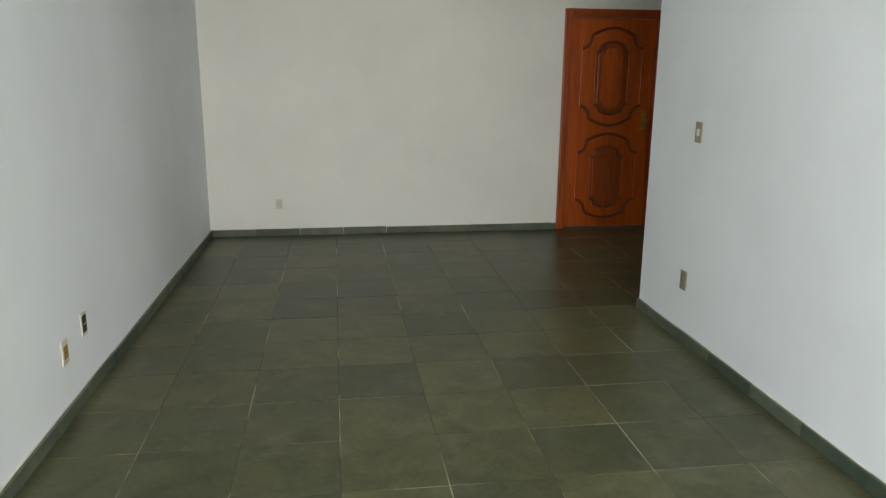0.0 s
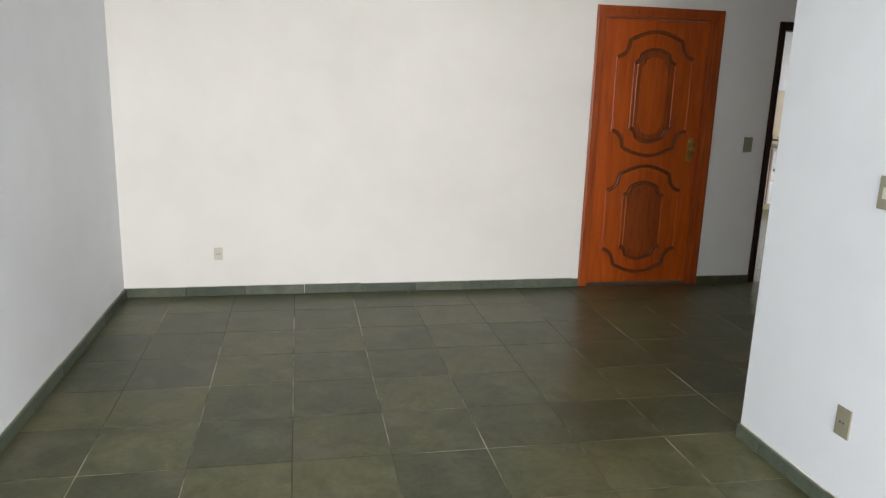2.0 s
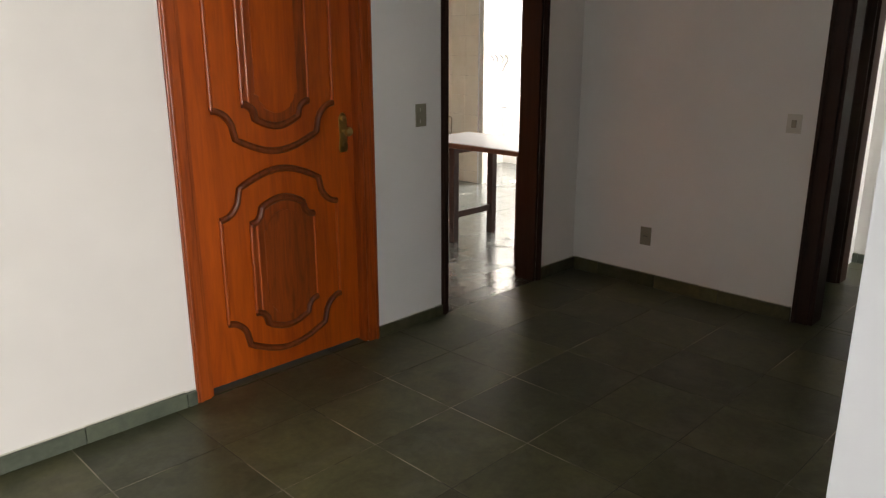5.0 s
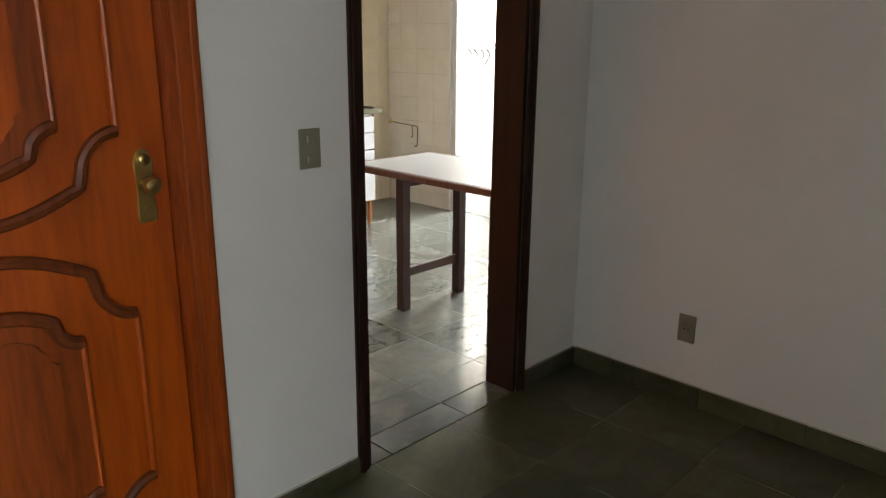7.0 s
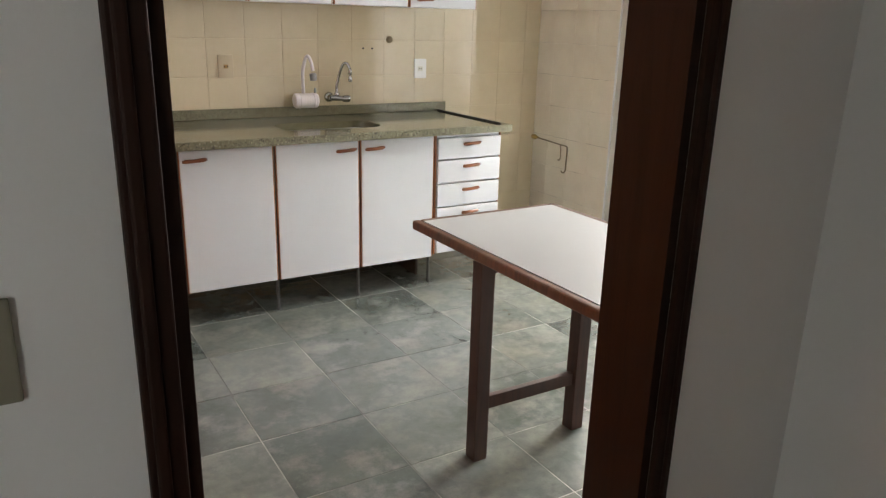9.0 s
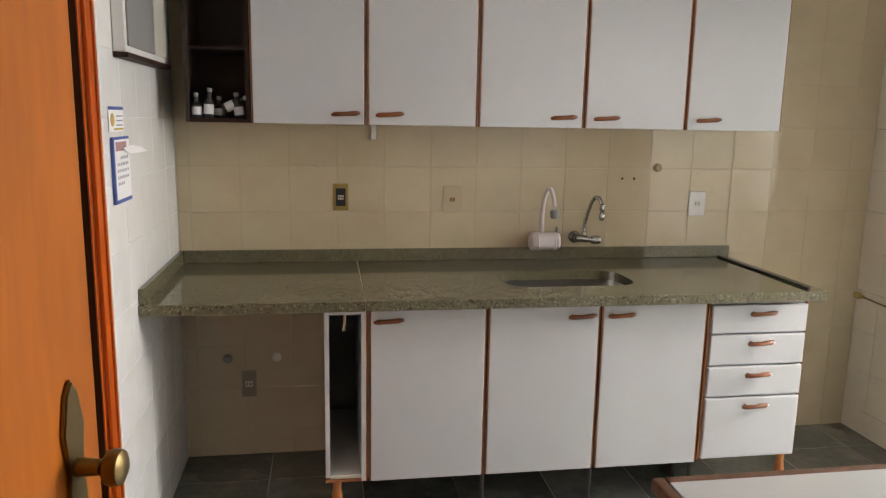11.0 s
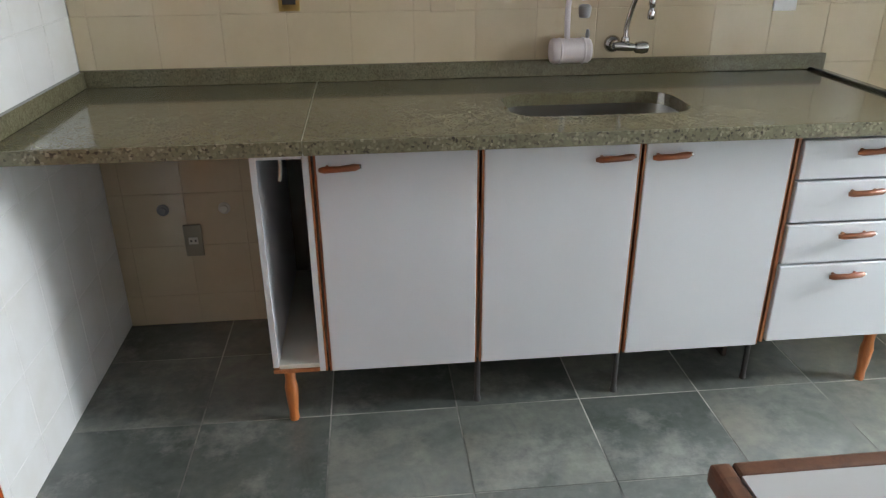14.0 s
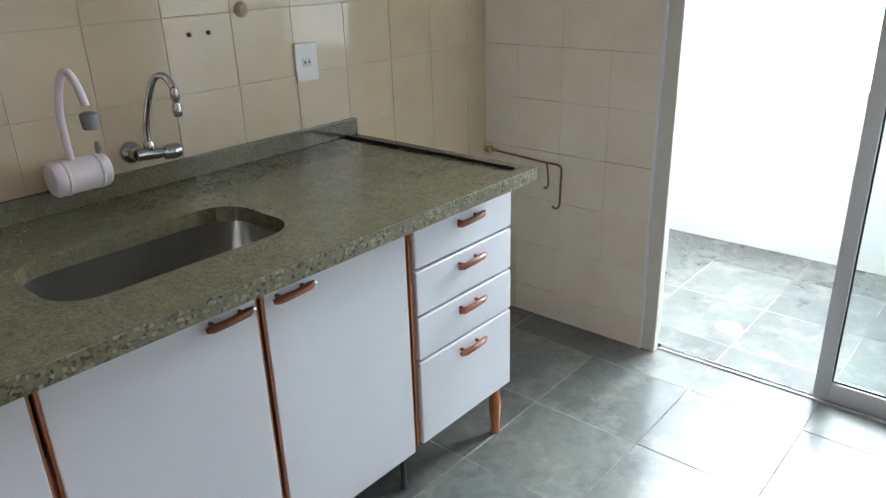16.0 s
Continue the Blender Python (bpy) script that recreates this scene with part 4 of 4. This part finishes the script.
# fuse box on the west wall above the calendar
fb = thing("fuse_box", "grey and white wall box above the calendar", "box", at=(KX0 + 0.012, 9.45, 1.76))
part("housing", box((KX0 + 0.013, 9.14, 1.765), (KX0 + 0.05, 9.77, 2.2), 0.004), M_PLASTIC, fb)
part("door_panel", box((KX0 + 0.0505, 9.16, 1.785), (KX0 + 0.056, 9.52, 2.18), 0.002), M_GREY, fb, "grey hinged panel")
part("side_panel", box((KX0 + 0.0505, 9.535, 1.785), (KX0 + 0.056, 9.75, 2.18), 0.002), M_PLATE_W, fb, "pale fixed panel")
part("bottom_edge", box((KX0 + 0.013, 9.135, 1.748), (KX0 + 0.058, 9.775, 1.7645), 0.002), M_CASING, fb, "thin brown bottom edge")

# calendar
cal = thing("wall_calendar", "small blue and white wall calendar with a torn page", "calendar", at=(KX0 + 0.013, 9.171, 1.44))
cx = KX0 + 0.0125
part("header_card", box((cx, 9.042, 1.522), (cx + 0.002, 9.206, 1.598)), M_PAPER, cal, "white advertising card")
part("header_band", box((cx + 0.0021, 9.042, 1.588), (cx + 0.003, 9.206, 1.598)), M_BLUE, cal)
part("emblem", lathe([(0.02, 0.0), (0.02, 0.001), (0.012, 0.0012)], (cx + 0.002, 9.080, 1.558), "X", 20), M_YELLOW, cal)
for k in range(3):
    part("text_bar", box((cx + 0.0021, 9.122, 1.567 - 0.014 * k), (cx + 0.0027, 9.196, 1.571 - 0.014 * k)), M_INK, cal)
part("footer_bar", box((cx + 0.0021, 9.094, 1.526), (cx + 0.0027, 9.199, 1.532)), M_YELLOW, cal)
pad = part("pad", box((cx, 9.049, 1.3), (cx + 0.008, 9.234, 1.505)), M_BLUE, cal, "blue backed month pad")
part("page", box((cx + 0.0081, 9.062, 1.312), (cx + 0.009, 9.230, 1.497)), M_PAPER, pad)
part("photo", box((cx + 0.0091, 9.073, 1.462), (cx + 0.0097, 9.192, 1.49)), M_PINK, pad)
for r in range(5):
    for q in range(7):
        if (r, q) not in ((0, 0), (0, 1), (4, 4), (4, 5), (4, 6)):
            part("day_mark", box((cx + 0.0091, 9.083 + 0.019 * q, 1.436 - 0.02 * r), (cx + 0.0096, 9.092 + 0.019 * q, 1.445 - 0.02 * r)), M_INK, pad)
part("bottom_band", box((cx + 0.0081, 9.062, 1.3), (cx + 0.0092, 9.234, 1.309)), M_BLUE, pad)
part("torn_page", slab([(9.143, 1.47), (9.192, 1.478), (9.248, 1.47), (9.283, 1.455), (9.241, 1.452), (9.178, 1.45)], 0.001, lambda u, v, w: (cx + 0.011 + w + (u - 9.143) * 0.3, u, v)), M_PAPER, pad, "loose torn page")

# gas pipe on the east wall
gp = thing("gas_pipe", "bent dull copper gas pipe on the tiled wall", "pipe", at=(KX1 - 0.012, 9.8, 0.7))
gx = KX1 - 0.022
part("pipe", tube(arc([(gx, 10.005, 0.715), (gx, 9.9, 0.71), (gx, 9.72, 0.7), (gx, 9.655, 0.698), (gx, 9.638, 0.682), (gx, 9.639, 0.62), (gx, 9.641, 0.54)], 4), 0.0045, 8), M_COPPER, gp, "", True)
part("branch", tube(arc([(gx - 0.004, 9.705, 0.7), (gx - 0.006, 9.697, 0.66), (gx - 0.006, 9.694, 0.615), (gx - 0.012, 9.7, 0.597), (gx - 0.014, 9.71, 0.6)], 4), 0.004, 8), M_COPPER, gp, "", True)
part("hook_end", tube(arc([(gx, 9.641, 0.54), (gx - 0.006, 9.645, 0.522), (gx - 0.014, 9.658, 0.52), (gx - 0.016, 9.664, 0.531)], 4), 0.0045, 8), M_COPPER, gp, "", True)
part("valve", lathe([(0.009, 0.0), (0.016, -0.004), (0.018, -0.03), (0.011, -0.036), (0.008, -0.06)], (gx, YW, 0.715), "Y", 14), M_BRASS, gp, "small brass valve", True)

# doorstop by the service door
ds = thing("doorstop", "small round brass floor doorstop", "doorstop", at=(3.44, 8.93, 0.0))
part("rod", tube([(KX0, 8.955, 0.03), (3.44, 8.935, 0.03)], 0.006, 8), M_BRASS, ds, "", True)
part("bumper", lathe([(0.012, -0.008), (0.016, 0.0), (0.016, 0.014), (0.01, 0.02)], (3.442, 8.935, 0.03), "X", 14), M_BLACK, ds, "", True)

# table
tb = thing("kitchen_table", "pale laminate topped wooden kitchen table", "table", at=(5.09, 7.5, 0))
TX0, TX1, TY0, TY1, TZ = 4.735, 5.40, 6.86, 8.18, 0.765
part("tabletop", box((TX0 + 0.032, TY0 + 0.032, TZ - 0.03), (TX1 - 0.032, TY1 - 0.032, TZ)), M_TABLETOP, tb, "worn pale laminate top")
for lo, hi in (((TX0, TY0, TZ - 0.036), (TX0 + 0.0315, TY1, TZ - 0.001)), ((TX1 - 0.0315, TY0, TZ - 0.036), (TX1, TY1, TZ - 0.001)), ((TX0 + 0.032, TY1 - 0.0315, TZ - 0.036), (TX1 - 0.032, TY1, TZ - 0.001)), ((TX0 + 0.032, TY0, TZ - 0.036), (TX1 - 0.032, TY0 + 0.0315, TZ - 0.001))):
    part("edge_rail", box(lo, hi, 0.009, 3), M_TABLE_EDGE, tb, "rounded wooden edge")
for ly in (7.09, 7.74):
    for lx in (4.765, 5.205):
        part("leg", box((lx - 0.027, ly - 0.027, 0.0), (lx + 0.027, ly + 0.027, TZ - 0.037), 0.003), M_TABLEWOOD, tb)
    part("stretcher", box((4.793, ly - 0.012, 0.187), (5.177, ly + 0.012, 0.235), 0.003), M_TABLEWOOD, tb)
    part("apron", box((4.793, ly - 0.011, TZ - 0.08), (5.177, ly + 0.011, TZ - 0.037)), M_TABLEWOOD, tb)

# ---- laundry ----
lf = thing("laundry_door_frame", "pale aluminium frame of the laundry opening", "door frame", kind="structure")
part("jamb", box((KX1 - 0.004, LD[1] - 0.05, 0), (KX1 + 0.03, LD[1] + 0.004, LD[2]), 0.003), M_PLATE_W, lf, "cream painted outer jamb")
part("jamb", box((KX1 + 0.034, LD[1] - 0.035, 0), (KX1 + 0.075, LD[1], LD[2]), 0.003), M_ALU, lf)
part("jamb", box((KX1 - 0.004, LD[0], 0), (KX1 + 0.075, LD[0] + 0.04, LD[2]), 0.003), M_ALU, lf)
part("edge_trim", box((KX1 - 0.014, LD[1] + 0.0045, 0), (KX1 - 0.0045, LD[1] + 0.016, LD[2]), 0.002), M_PLASTIC, lf, "thin white edge strip")
part("head", box((KX1 - 0.004, LD[0] + 0.041, LD[2] - 0.045), (KX1 + 0.075, LD[1] - 0.051, LD[2]), 0.003), M_ALU, lf)
for tx in (KX1 + 0.034, KX1 + 0.06):
    part("floor_track", box((tx, LD[0] + 0.041, -0.002), (tx + 0.004, LD[1] - 0.051, 0.004)), M_ALU, lf)
part("track_base", box((KX1 + 0.029, LD[0] + 0.041, -0.01), (KX1 + 0.071, LD[1] - 0.051, -0.003)), M_GREY, lf)


def sliding_panel(y0, y1, x):
    s = thing("sliding_door", "aluminium framed glass sliding door, half open", "sliding door", at=(x, (y0 + y1) / 2, 0))
    for a, b in ((y0, y0 + 0.05), (y1 - 0.05, y1)):
        part("stile", box((x - 0.014, a, 0.008), (x + 0.014, b, LD[2] - 0.046), 0.003), M_ALU, s)
    for a, b in ((0.008, 0.075), (LD[2] - 0.1, LD[2] - 0.046)):
        part("rail", box((x - 0.014, y0 + 0.0505, a), (x + 0.014, y1 - 0.0505, b), 0.003), M_ALU, s)
    g = part("glass_pane", box((x - 0.003, y0 + 0.0505, 0.0755), (x + 0.003, y1 - 0.0505, LD[2] - 0.1005)), M_GLASS, s, "clear greenish glass")
    g.visible_shadow = False
    part("gasket", boxes(((x - 0.006, y1 - 0.0565, 0.076), (x - 0.0035, y1 - 0.0505, LD[2] - 0.101)), ((x - 0.006, y0 + 0.0505, 0.0755), (x - 0.0035, y1 - 0.057, 0.0815))), M_BLACK, s, "black rubber gasket")
    return s


sliding_panel(7.72, 8.62, KX1 + 0.064)

tank = thing("laundry_tank", "white built-in laundry tank with a grey stone slab", "laundry sink", at=(7.15, 9.75, 0))
part("body", box((6.9, 9.525, 0.0), (7.34, 10.02, 0.744), 0.006, 2), M_PLASTIC, tank, "white painted masonry body")
part("side_leg", box((7.341, 9.62, 0.0), (7.45, 10.02, 0.744), 0.004, 2), M_PLATE_W, tank, "recessed cream side leg")
part("slab", box((6.88, 9.5, 0.745), (7.49, 10.02, 0.775), 0.003, 2), M_GREY, tank, "grey stone slab")
basin = bmesh.new()
for lo, hi in (((6.93, 9.54, 0.7755), (7.42, 9.57, 0.83)), ((6.93, 9.94, 0.7755), (7.42, 9.97, 0.83)), ((6.93, 9.57, 0.7755), (6.96, 9.94, 0.83)), ((7.39, 9.57, 0.7755), (7.42, 9.94, 0.83))):
    add_box(basin, lo, hi)
part("basin_rim", basin, M_PLASTIC, tank)
part("washboard", box((7.2, 9.6, 0.776), (7.38, 9.93, 0.8), 0.004), M_LAM, tank)

wh = thing("water_heater", "white wall-mounted gas water heater with vent slots", "water heater", at=(7.75, 10.02, 1.5))
part("casing", box((7.62, 9.83, 1.35), (8.04, 10.015, 2.02), 0.015, 3), M_PLATE_W, wh, "cream enamel casing")
for k in range(3):
    part("vent_slot", box((7.755 + 0.022 * k, 9.8275, 1.82), (7.765 + 0.022 * k, 9.8305, 1.95)), M_BLACK, wh)
for k in range(5):
    part("vent_slot", box((7.7, 9.8275, 1.42 + 0.018 * k), (7.78, 9.8305, 1.428 + 0.018 * k)), M_ORANGE, wh)
for kx in (7.88, 7.97):
    part("control_knob", lathe([(0.02, 0.0), (0.02, -0.012), (0.012, -0.018)], (kx, 9.83, 1.39), "Y", 16), M_GREY, wh, "grey round control knob", True)
fl = part("flue", tube([(7.94, 9.93, 2.02), (7.94, 9.93, 2.25), (7.94, 9.9, 2.33), (7.94, 9.7, 2.38)], 0.05, 16), M_YELLOW, wh, "yellowed corrugated flue", True)
for k in range(8):
    part("flue_ring", tube([(7.94 + 0.053 * math.cos(a), 9.93 + 0.053 * math.sin(a), 2.04 + 0.025 * k) for a in (2 * math.pi * q / 16 for q in range(16))], 0.005, 6, True), M_YELLOW, fl, "", True)
for px, pz in ((7.68, 1.12), (7.76, 1.06), (7.86, 1.14), (7.95, 1.16)):
    part("hose", tube(arc([(px, 9.93, 1.35), (px + 0.02, 9.9, 1.29), (px - 0.03, 9.92, 1.2), (px + 0.03, 9.98, pz), (px + 0.05, KY1, pz)]), 0.0055, 8), M_LEGGREY, wh, "thin dark hose", True)

dn = thing("floor_drain", "round white floor drain cover", "drain", at=(7.1, 9.04, 0))
part("cover", lathe([(0.055, -0.004), (0.055, 0.003), (0.045, 0.005), (0.01, 0.004)], (7.1, 9.04, 0), "Z", 24), M_PLASTIC, dn, "", True)
for k in range(3):
    part("slit", box((7.07, 9.022 + 0.016 * k, 0.0045), (7.13, 9.026 + 0.016 * k, 0.0056)), M_GREY, dn)

lw = thing("window_1", "aluminium framed laundry window above the parapet", "window", kind="structure")
part("window_sill", box((LAX - 0.03, 6.75, 0.841), (LAX + 0.14, 9.85, 0.86), 0.003), M_PLASTIC, lw)
for yy in (6.77, 7.78, 8.8, 9.81):
    part("window_frame", box((LAX + 0.05, yy - 0.02, 0.861), (LAX + 0.09, yy + 0.02, 2.4)), M_ALU, lw)

# ---- skirting, floor and wall tiles ----


def skirting(name, start, end, axis, place, out, piece=0.414, high=0.063, mat=M_SLATE_BASE):
    ob = thing(name, "low green-grey slate skirting with a pale top line", "skirting", kind="structure")
    u = start
    k = 0
    while u < end - 0.01:
        v = min(u + piece, end)
        deep = 0.018 + 0.003 * ((k * 7) % 3) / 2
        tall = high + 0.004 * ((k * 5) % 4) / 3
        a, b = (u + 0.0012, place), (v - 0.0012, place + out * deep)
        lo = (a[0], a[1], 0.0) if axis == "x" else (a[1], a[0], 0.0)
        hi = (b[0], b[1], tall) if axis == "x" else (b[1], b[0], tall)
        part("skirting_tile", box(lo, hi, 0.002, 1), mat, ob)
        lo2 = (a[0], place, tall + 0.0002) if axis == "x" else (place, a[0], tall + 0.0002)
        hi2 = (b[0], place + out * 0.006, tall + 0.004) if axis == "x" else (place + out * 0.006, b[0], tall + 0.004)
        part("top_joint", box(lo2, hi2), M_PLATE_W, ob)
        u = v
        k += 1
    return ob


skew_west(skirting("baseboard_west", BACK, FY - 0.02, "y", LX, 1))
skirting("baseboard_far", LX, ED[0] - 0.062, "x", FY, -1)
# Hall skirting takes the darker slate, so the hall's shade sits in its colour.
skirting("baseboard_mid", ED[1] + 0.062, KD[0] - 0.042, "x", FY, -1, 0.414, 0.06, M_SLATE)
skirting("baseboard_corner", KD[1] + 0.042, HX, "x", FY, -1, 0.414, 0.08, M_SLATE)
skirting("baseboard_hall", PD[1] + 0.092, FY - 0.02, "y", HX, -1, 0.414, 0.08, M_SLATE)
skirting("baseboard_east", BACK, RY, "y", RX, -1)
skirting("baseboard_bedroom", 4.5, 5.36, "y", 6.34, -1)
skirting("baseboard_passage", HX + 0.16, BDX - 0.02, "x", 5.36, -1)

rng = random.Random(4)
TILE_CACHE = {}


def floor_tile(x0, x1, y0, y1, mat):
    gap = 0.0022
    w, h = round(x1 - x0 - 2 * gap, 4), round(y1 - y0 - 2 * gap, 4)
    if w < 0.02 or h < 0.02:
        return
    key = (w, h, mat.name)
    if key not in TILE_CACHE:
        TILE_CACHE[key] = mesh_of("floor_tile", box((-w / 2, -h / 2, -0.012), (w / 2, h / 2, 0.0), 0.0008, 1), mat)
    t = new("floor_tile", TILE_CACHE[key])
    t.parent = floor
    t.location = ((x0 + x1) / 2, (y0 + y1) / 2, rng.uniform(-0.0004, 0.0006))
    t.rotation_euler = (rng.uniform(-0.0012, 0.0012), rng.uniform(-0.0012, 0.0012), 0)


def tile_area(x0, x1, y0, y1, ox, oy, px, py, mat, skip=None):
    i = math.floor((x0 - ox) / px)
    while ox + i * px < x1 - 1e-6:
        j = math.floor((y0 - oy) / py)
        while oy + j * py < y1 - 1e-6:
            a0, a1 = max(x0, ox + i * px), min(x1, ox + (i + 1) * px)
            b0, b1 = max(y0, oy + j * py), min(y1, oy + (j + 1) * py)
            if not (skip and a0 >= skip[0] and b1 <= skip[3]):
                floor_tile(a0, a1, b0, b1, mat)
            j += 1
        i += 1


def joint_lines(name, x0, x1, y0, y1, ox, oy, px, py, parent, mat=M_GROUT):
    """Grout lines filling the gaps between floor tiles, almost flush."""
    bm = bmesh.new()
    i = math.ceil((x0 - ox) / px)
    while ox + i * px < x1:
        x = ox + i * px
        add_box(bm, (x - 0.0024, y0, -0.011), (x + 0.0024, y1, -0.0007))
        i += 1
    j = math.ceil((y0 - oy) / py)
    while oy + j * py < y1:
        y = oy + j * py
        add_box(bm, (x0, y - 0.0024, -0.011), (x1, y + 0.0024, -0.0011))
        j += 1
    return part(name, bm, mat, parent, "pale worn grout joints")


LT = (-0.11, 2.607, 0.4175, 0.409)
tile_area(LX - 0.14, HX, BACK, FY, *LT, M_SLATE, (RX + 0.02, BACK, 9.0, RY - 0.02))
tile_area(HX, 6.34, 4.2, 5.36, *LT, M_SLATE)
KT = (4.135, 9.368, 0.4025, 0.391)
tile_area(ED[0], ED[1], FY, KY0, *LT, M_SLATE)
tile_area(KD[0], KD[1], FY, KY0, *KT, M_SLATE_K)
tile_area(KX0, KX1 + 0.028, KY0, KY1, *KT, M_SLATE_K)
tile_area(KX1 + 0.072, LAX, 6.65, KY1, *KT, M_SLATE_K)

joint_lines("grout", LX - 0.14, RX, BACK, FY, *LT, floor)
joint_lines("grout", RX, HX, RY, FY, *LT, floor)
joint_lines("grout", HX, 6.34, 4.2, 5.36, *LT, floor)
joint_lines("grout", KX0, KX1 + 0.028, KY0, KY1, *KT, floor, M_GROUT_K)
joint_lines("grout", KX1 + 0.072, LAX, 6.65, KY1, *KT, floor, M_GROUT_K)


def wall_tiles(parent, face, u0, u1, z1, ou, pu, oz, pz, mat, skip=()):
    """Glazed tiles on a wall face; skip: areas (u0, u1, z0, z1) left bare."""
    axis, place, out = face
    i = math.floor((u0 - ou) / pu)
    while ou + i * pu < u1 - 1e-6:
        j = math.floor((0 - oz) / pz)
        while oz + j * pz < z1 - 1e-6:
            a0, a1 = max(u0, ou + i * pu) + 0.0008, min(u1, ou + (i + 1) * pu) - 0.0008
            b0, b1 = max(0.0, oz + j * pz) + 0.0008, min(z1, oz + (j + 1) * pz) - 0.0008
            j += 1
            if a1 - a0 < 0.012 or b1 - b0 < 0.012 or any(a0 < s[1] and a1 > s[0] and b0 < s[3] and b1 > s[2] for s in skip):
                continue
            w, h = round(a1 - a0, 4), round(b1 - b0, 4)
            key = (axis, out, w, h, mat.name)
            if key not in TILE_CACHE:
                lo, hi = ((0, -w / 2, -h / 2), (out * 0.01, w / 2, h / 2)) if axis == "x" else ((-w / 2, 0, -h / 2), (w / 2, out * 0.01, h / 2))
                TILE_CACHE[key] = mesh_of("wall_tile", box(lo, hi, 0.0012, 1), mat)
            t = new("wall_tile", TILE_CACHE[key])
            t.parent = parent
            c = ((a0 + a1) / 2, (b0 + b1) / 2)
            off = place + out * rng.uniform(0.0005, 0.0014)
            t.location = (off, c[0], c[1]) if axis == "x" else (c[0], off, c[1])
            tilt = rng.uniform(-0.0015, 0.0015), rng.uniform(-0.0015, 0.0015)
            t.rotation_euler = (0, tilt[0], tilt[1]) if axis == "x" else (tilt[0], 0, tilt[1])
        i += 1


TZ0, TP = 0.125, 0.2055


def wall_joints(parent, face, u0, u1, z1, ou, pu, oz, pz, mat, upright):
    """Level joints in one material and the fainter upright joints in another."""
    axis, place, out = face
    level, risers = bmesh.new(), bmesh.new()
    def add(bm, a0, a1, b0, b1, proud):
        e = sorted((place, place + out * proud))
        add_box(bm, (e[0], a0, b0), (e[1], a1, b1)) if axis == "x" else add_box(bm, (a0, e[0], b0), (a1, e[1], b1))
    i = math.ceil((u0 - ou) / pu)
    while ou + i * pu < u1:
        add(risers, ou + i * pu - 0.001, ou + i * pu + 0.001, 0, z1, 0.0092)
        i += 1
    j = 0
    while oz + j * pz < z1:
        add(level, u0, u1, oz + j * pz - 0.0013, oz + j * pz + 0.0013, 0.0096)
        j += 1
    part("grout", level, mat, parent, "thin level grout joints")
    part("grout", risers, upright, parent, "faint upright grout joints")


wall_joints(bpy.data.objects["wall_kitchen_north"], ("y", KY1, -1), KX0 + 0.012, KX1 - 0.012, 2.2, 4.253, 0.2125, TZ0, TP, M_TILE_GROUT, M_TILE_GROUT)
wall_joints(bpy.data.objects["wall_kitchen_east"], ("x", KX1, -1), LD[1] + 0.006, KY1, 2.4, 9.245, 0.2055, TZ0, TP, M_TILE_GROUT_E, M_TILE_GROUT_PALE)
wall_joints(bpy.data.objects["wall_kitchen_west"], ("x", KX0, 1), SD[1] + 0.073, KY1, 2.4, 9.2, 0.2055, TZ0, TP, M_TILE_GROUT_W, M_TILE_GROUT_W)
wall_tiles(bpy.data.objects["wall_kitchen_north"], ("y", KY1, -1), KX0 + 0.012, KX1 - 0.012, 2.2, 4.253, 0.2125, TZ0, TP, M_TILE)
wall_tiles(bpy.data.objects["wall_kitchen_east"], ("x", KX1, -1), LD[1] + 0.005, KY1, 2.4, 9.245, 0.2055, TZ0, TP, M_TILE_BOUNCE)
wall_tiles(bpy.data.objects["wall_kitchen_west"], ("x", KX0, 1), SD[1] + 0.072, KY1, 2.4, 9.2, 0.2055, TZ0, TP, M_TILE_W)

hook = thing("adhesive_hook", "small white plastic hook under the wall cabinets", "hook", at=(4.2, YW, 1.5))
part("hook_body", box((4.19, YW - 0.012, 1.478), (4.215, YW, 1.545), 0.004), M_PLASTIC, hook)
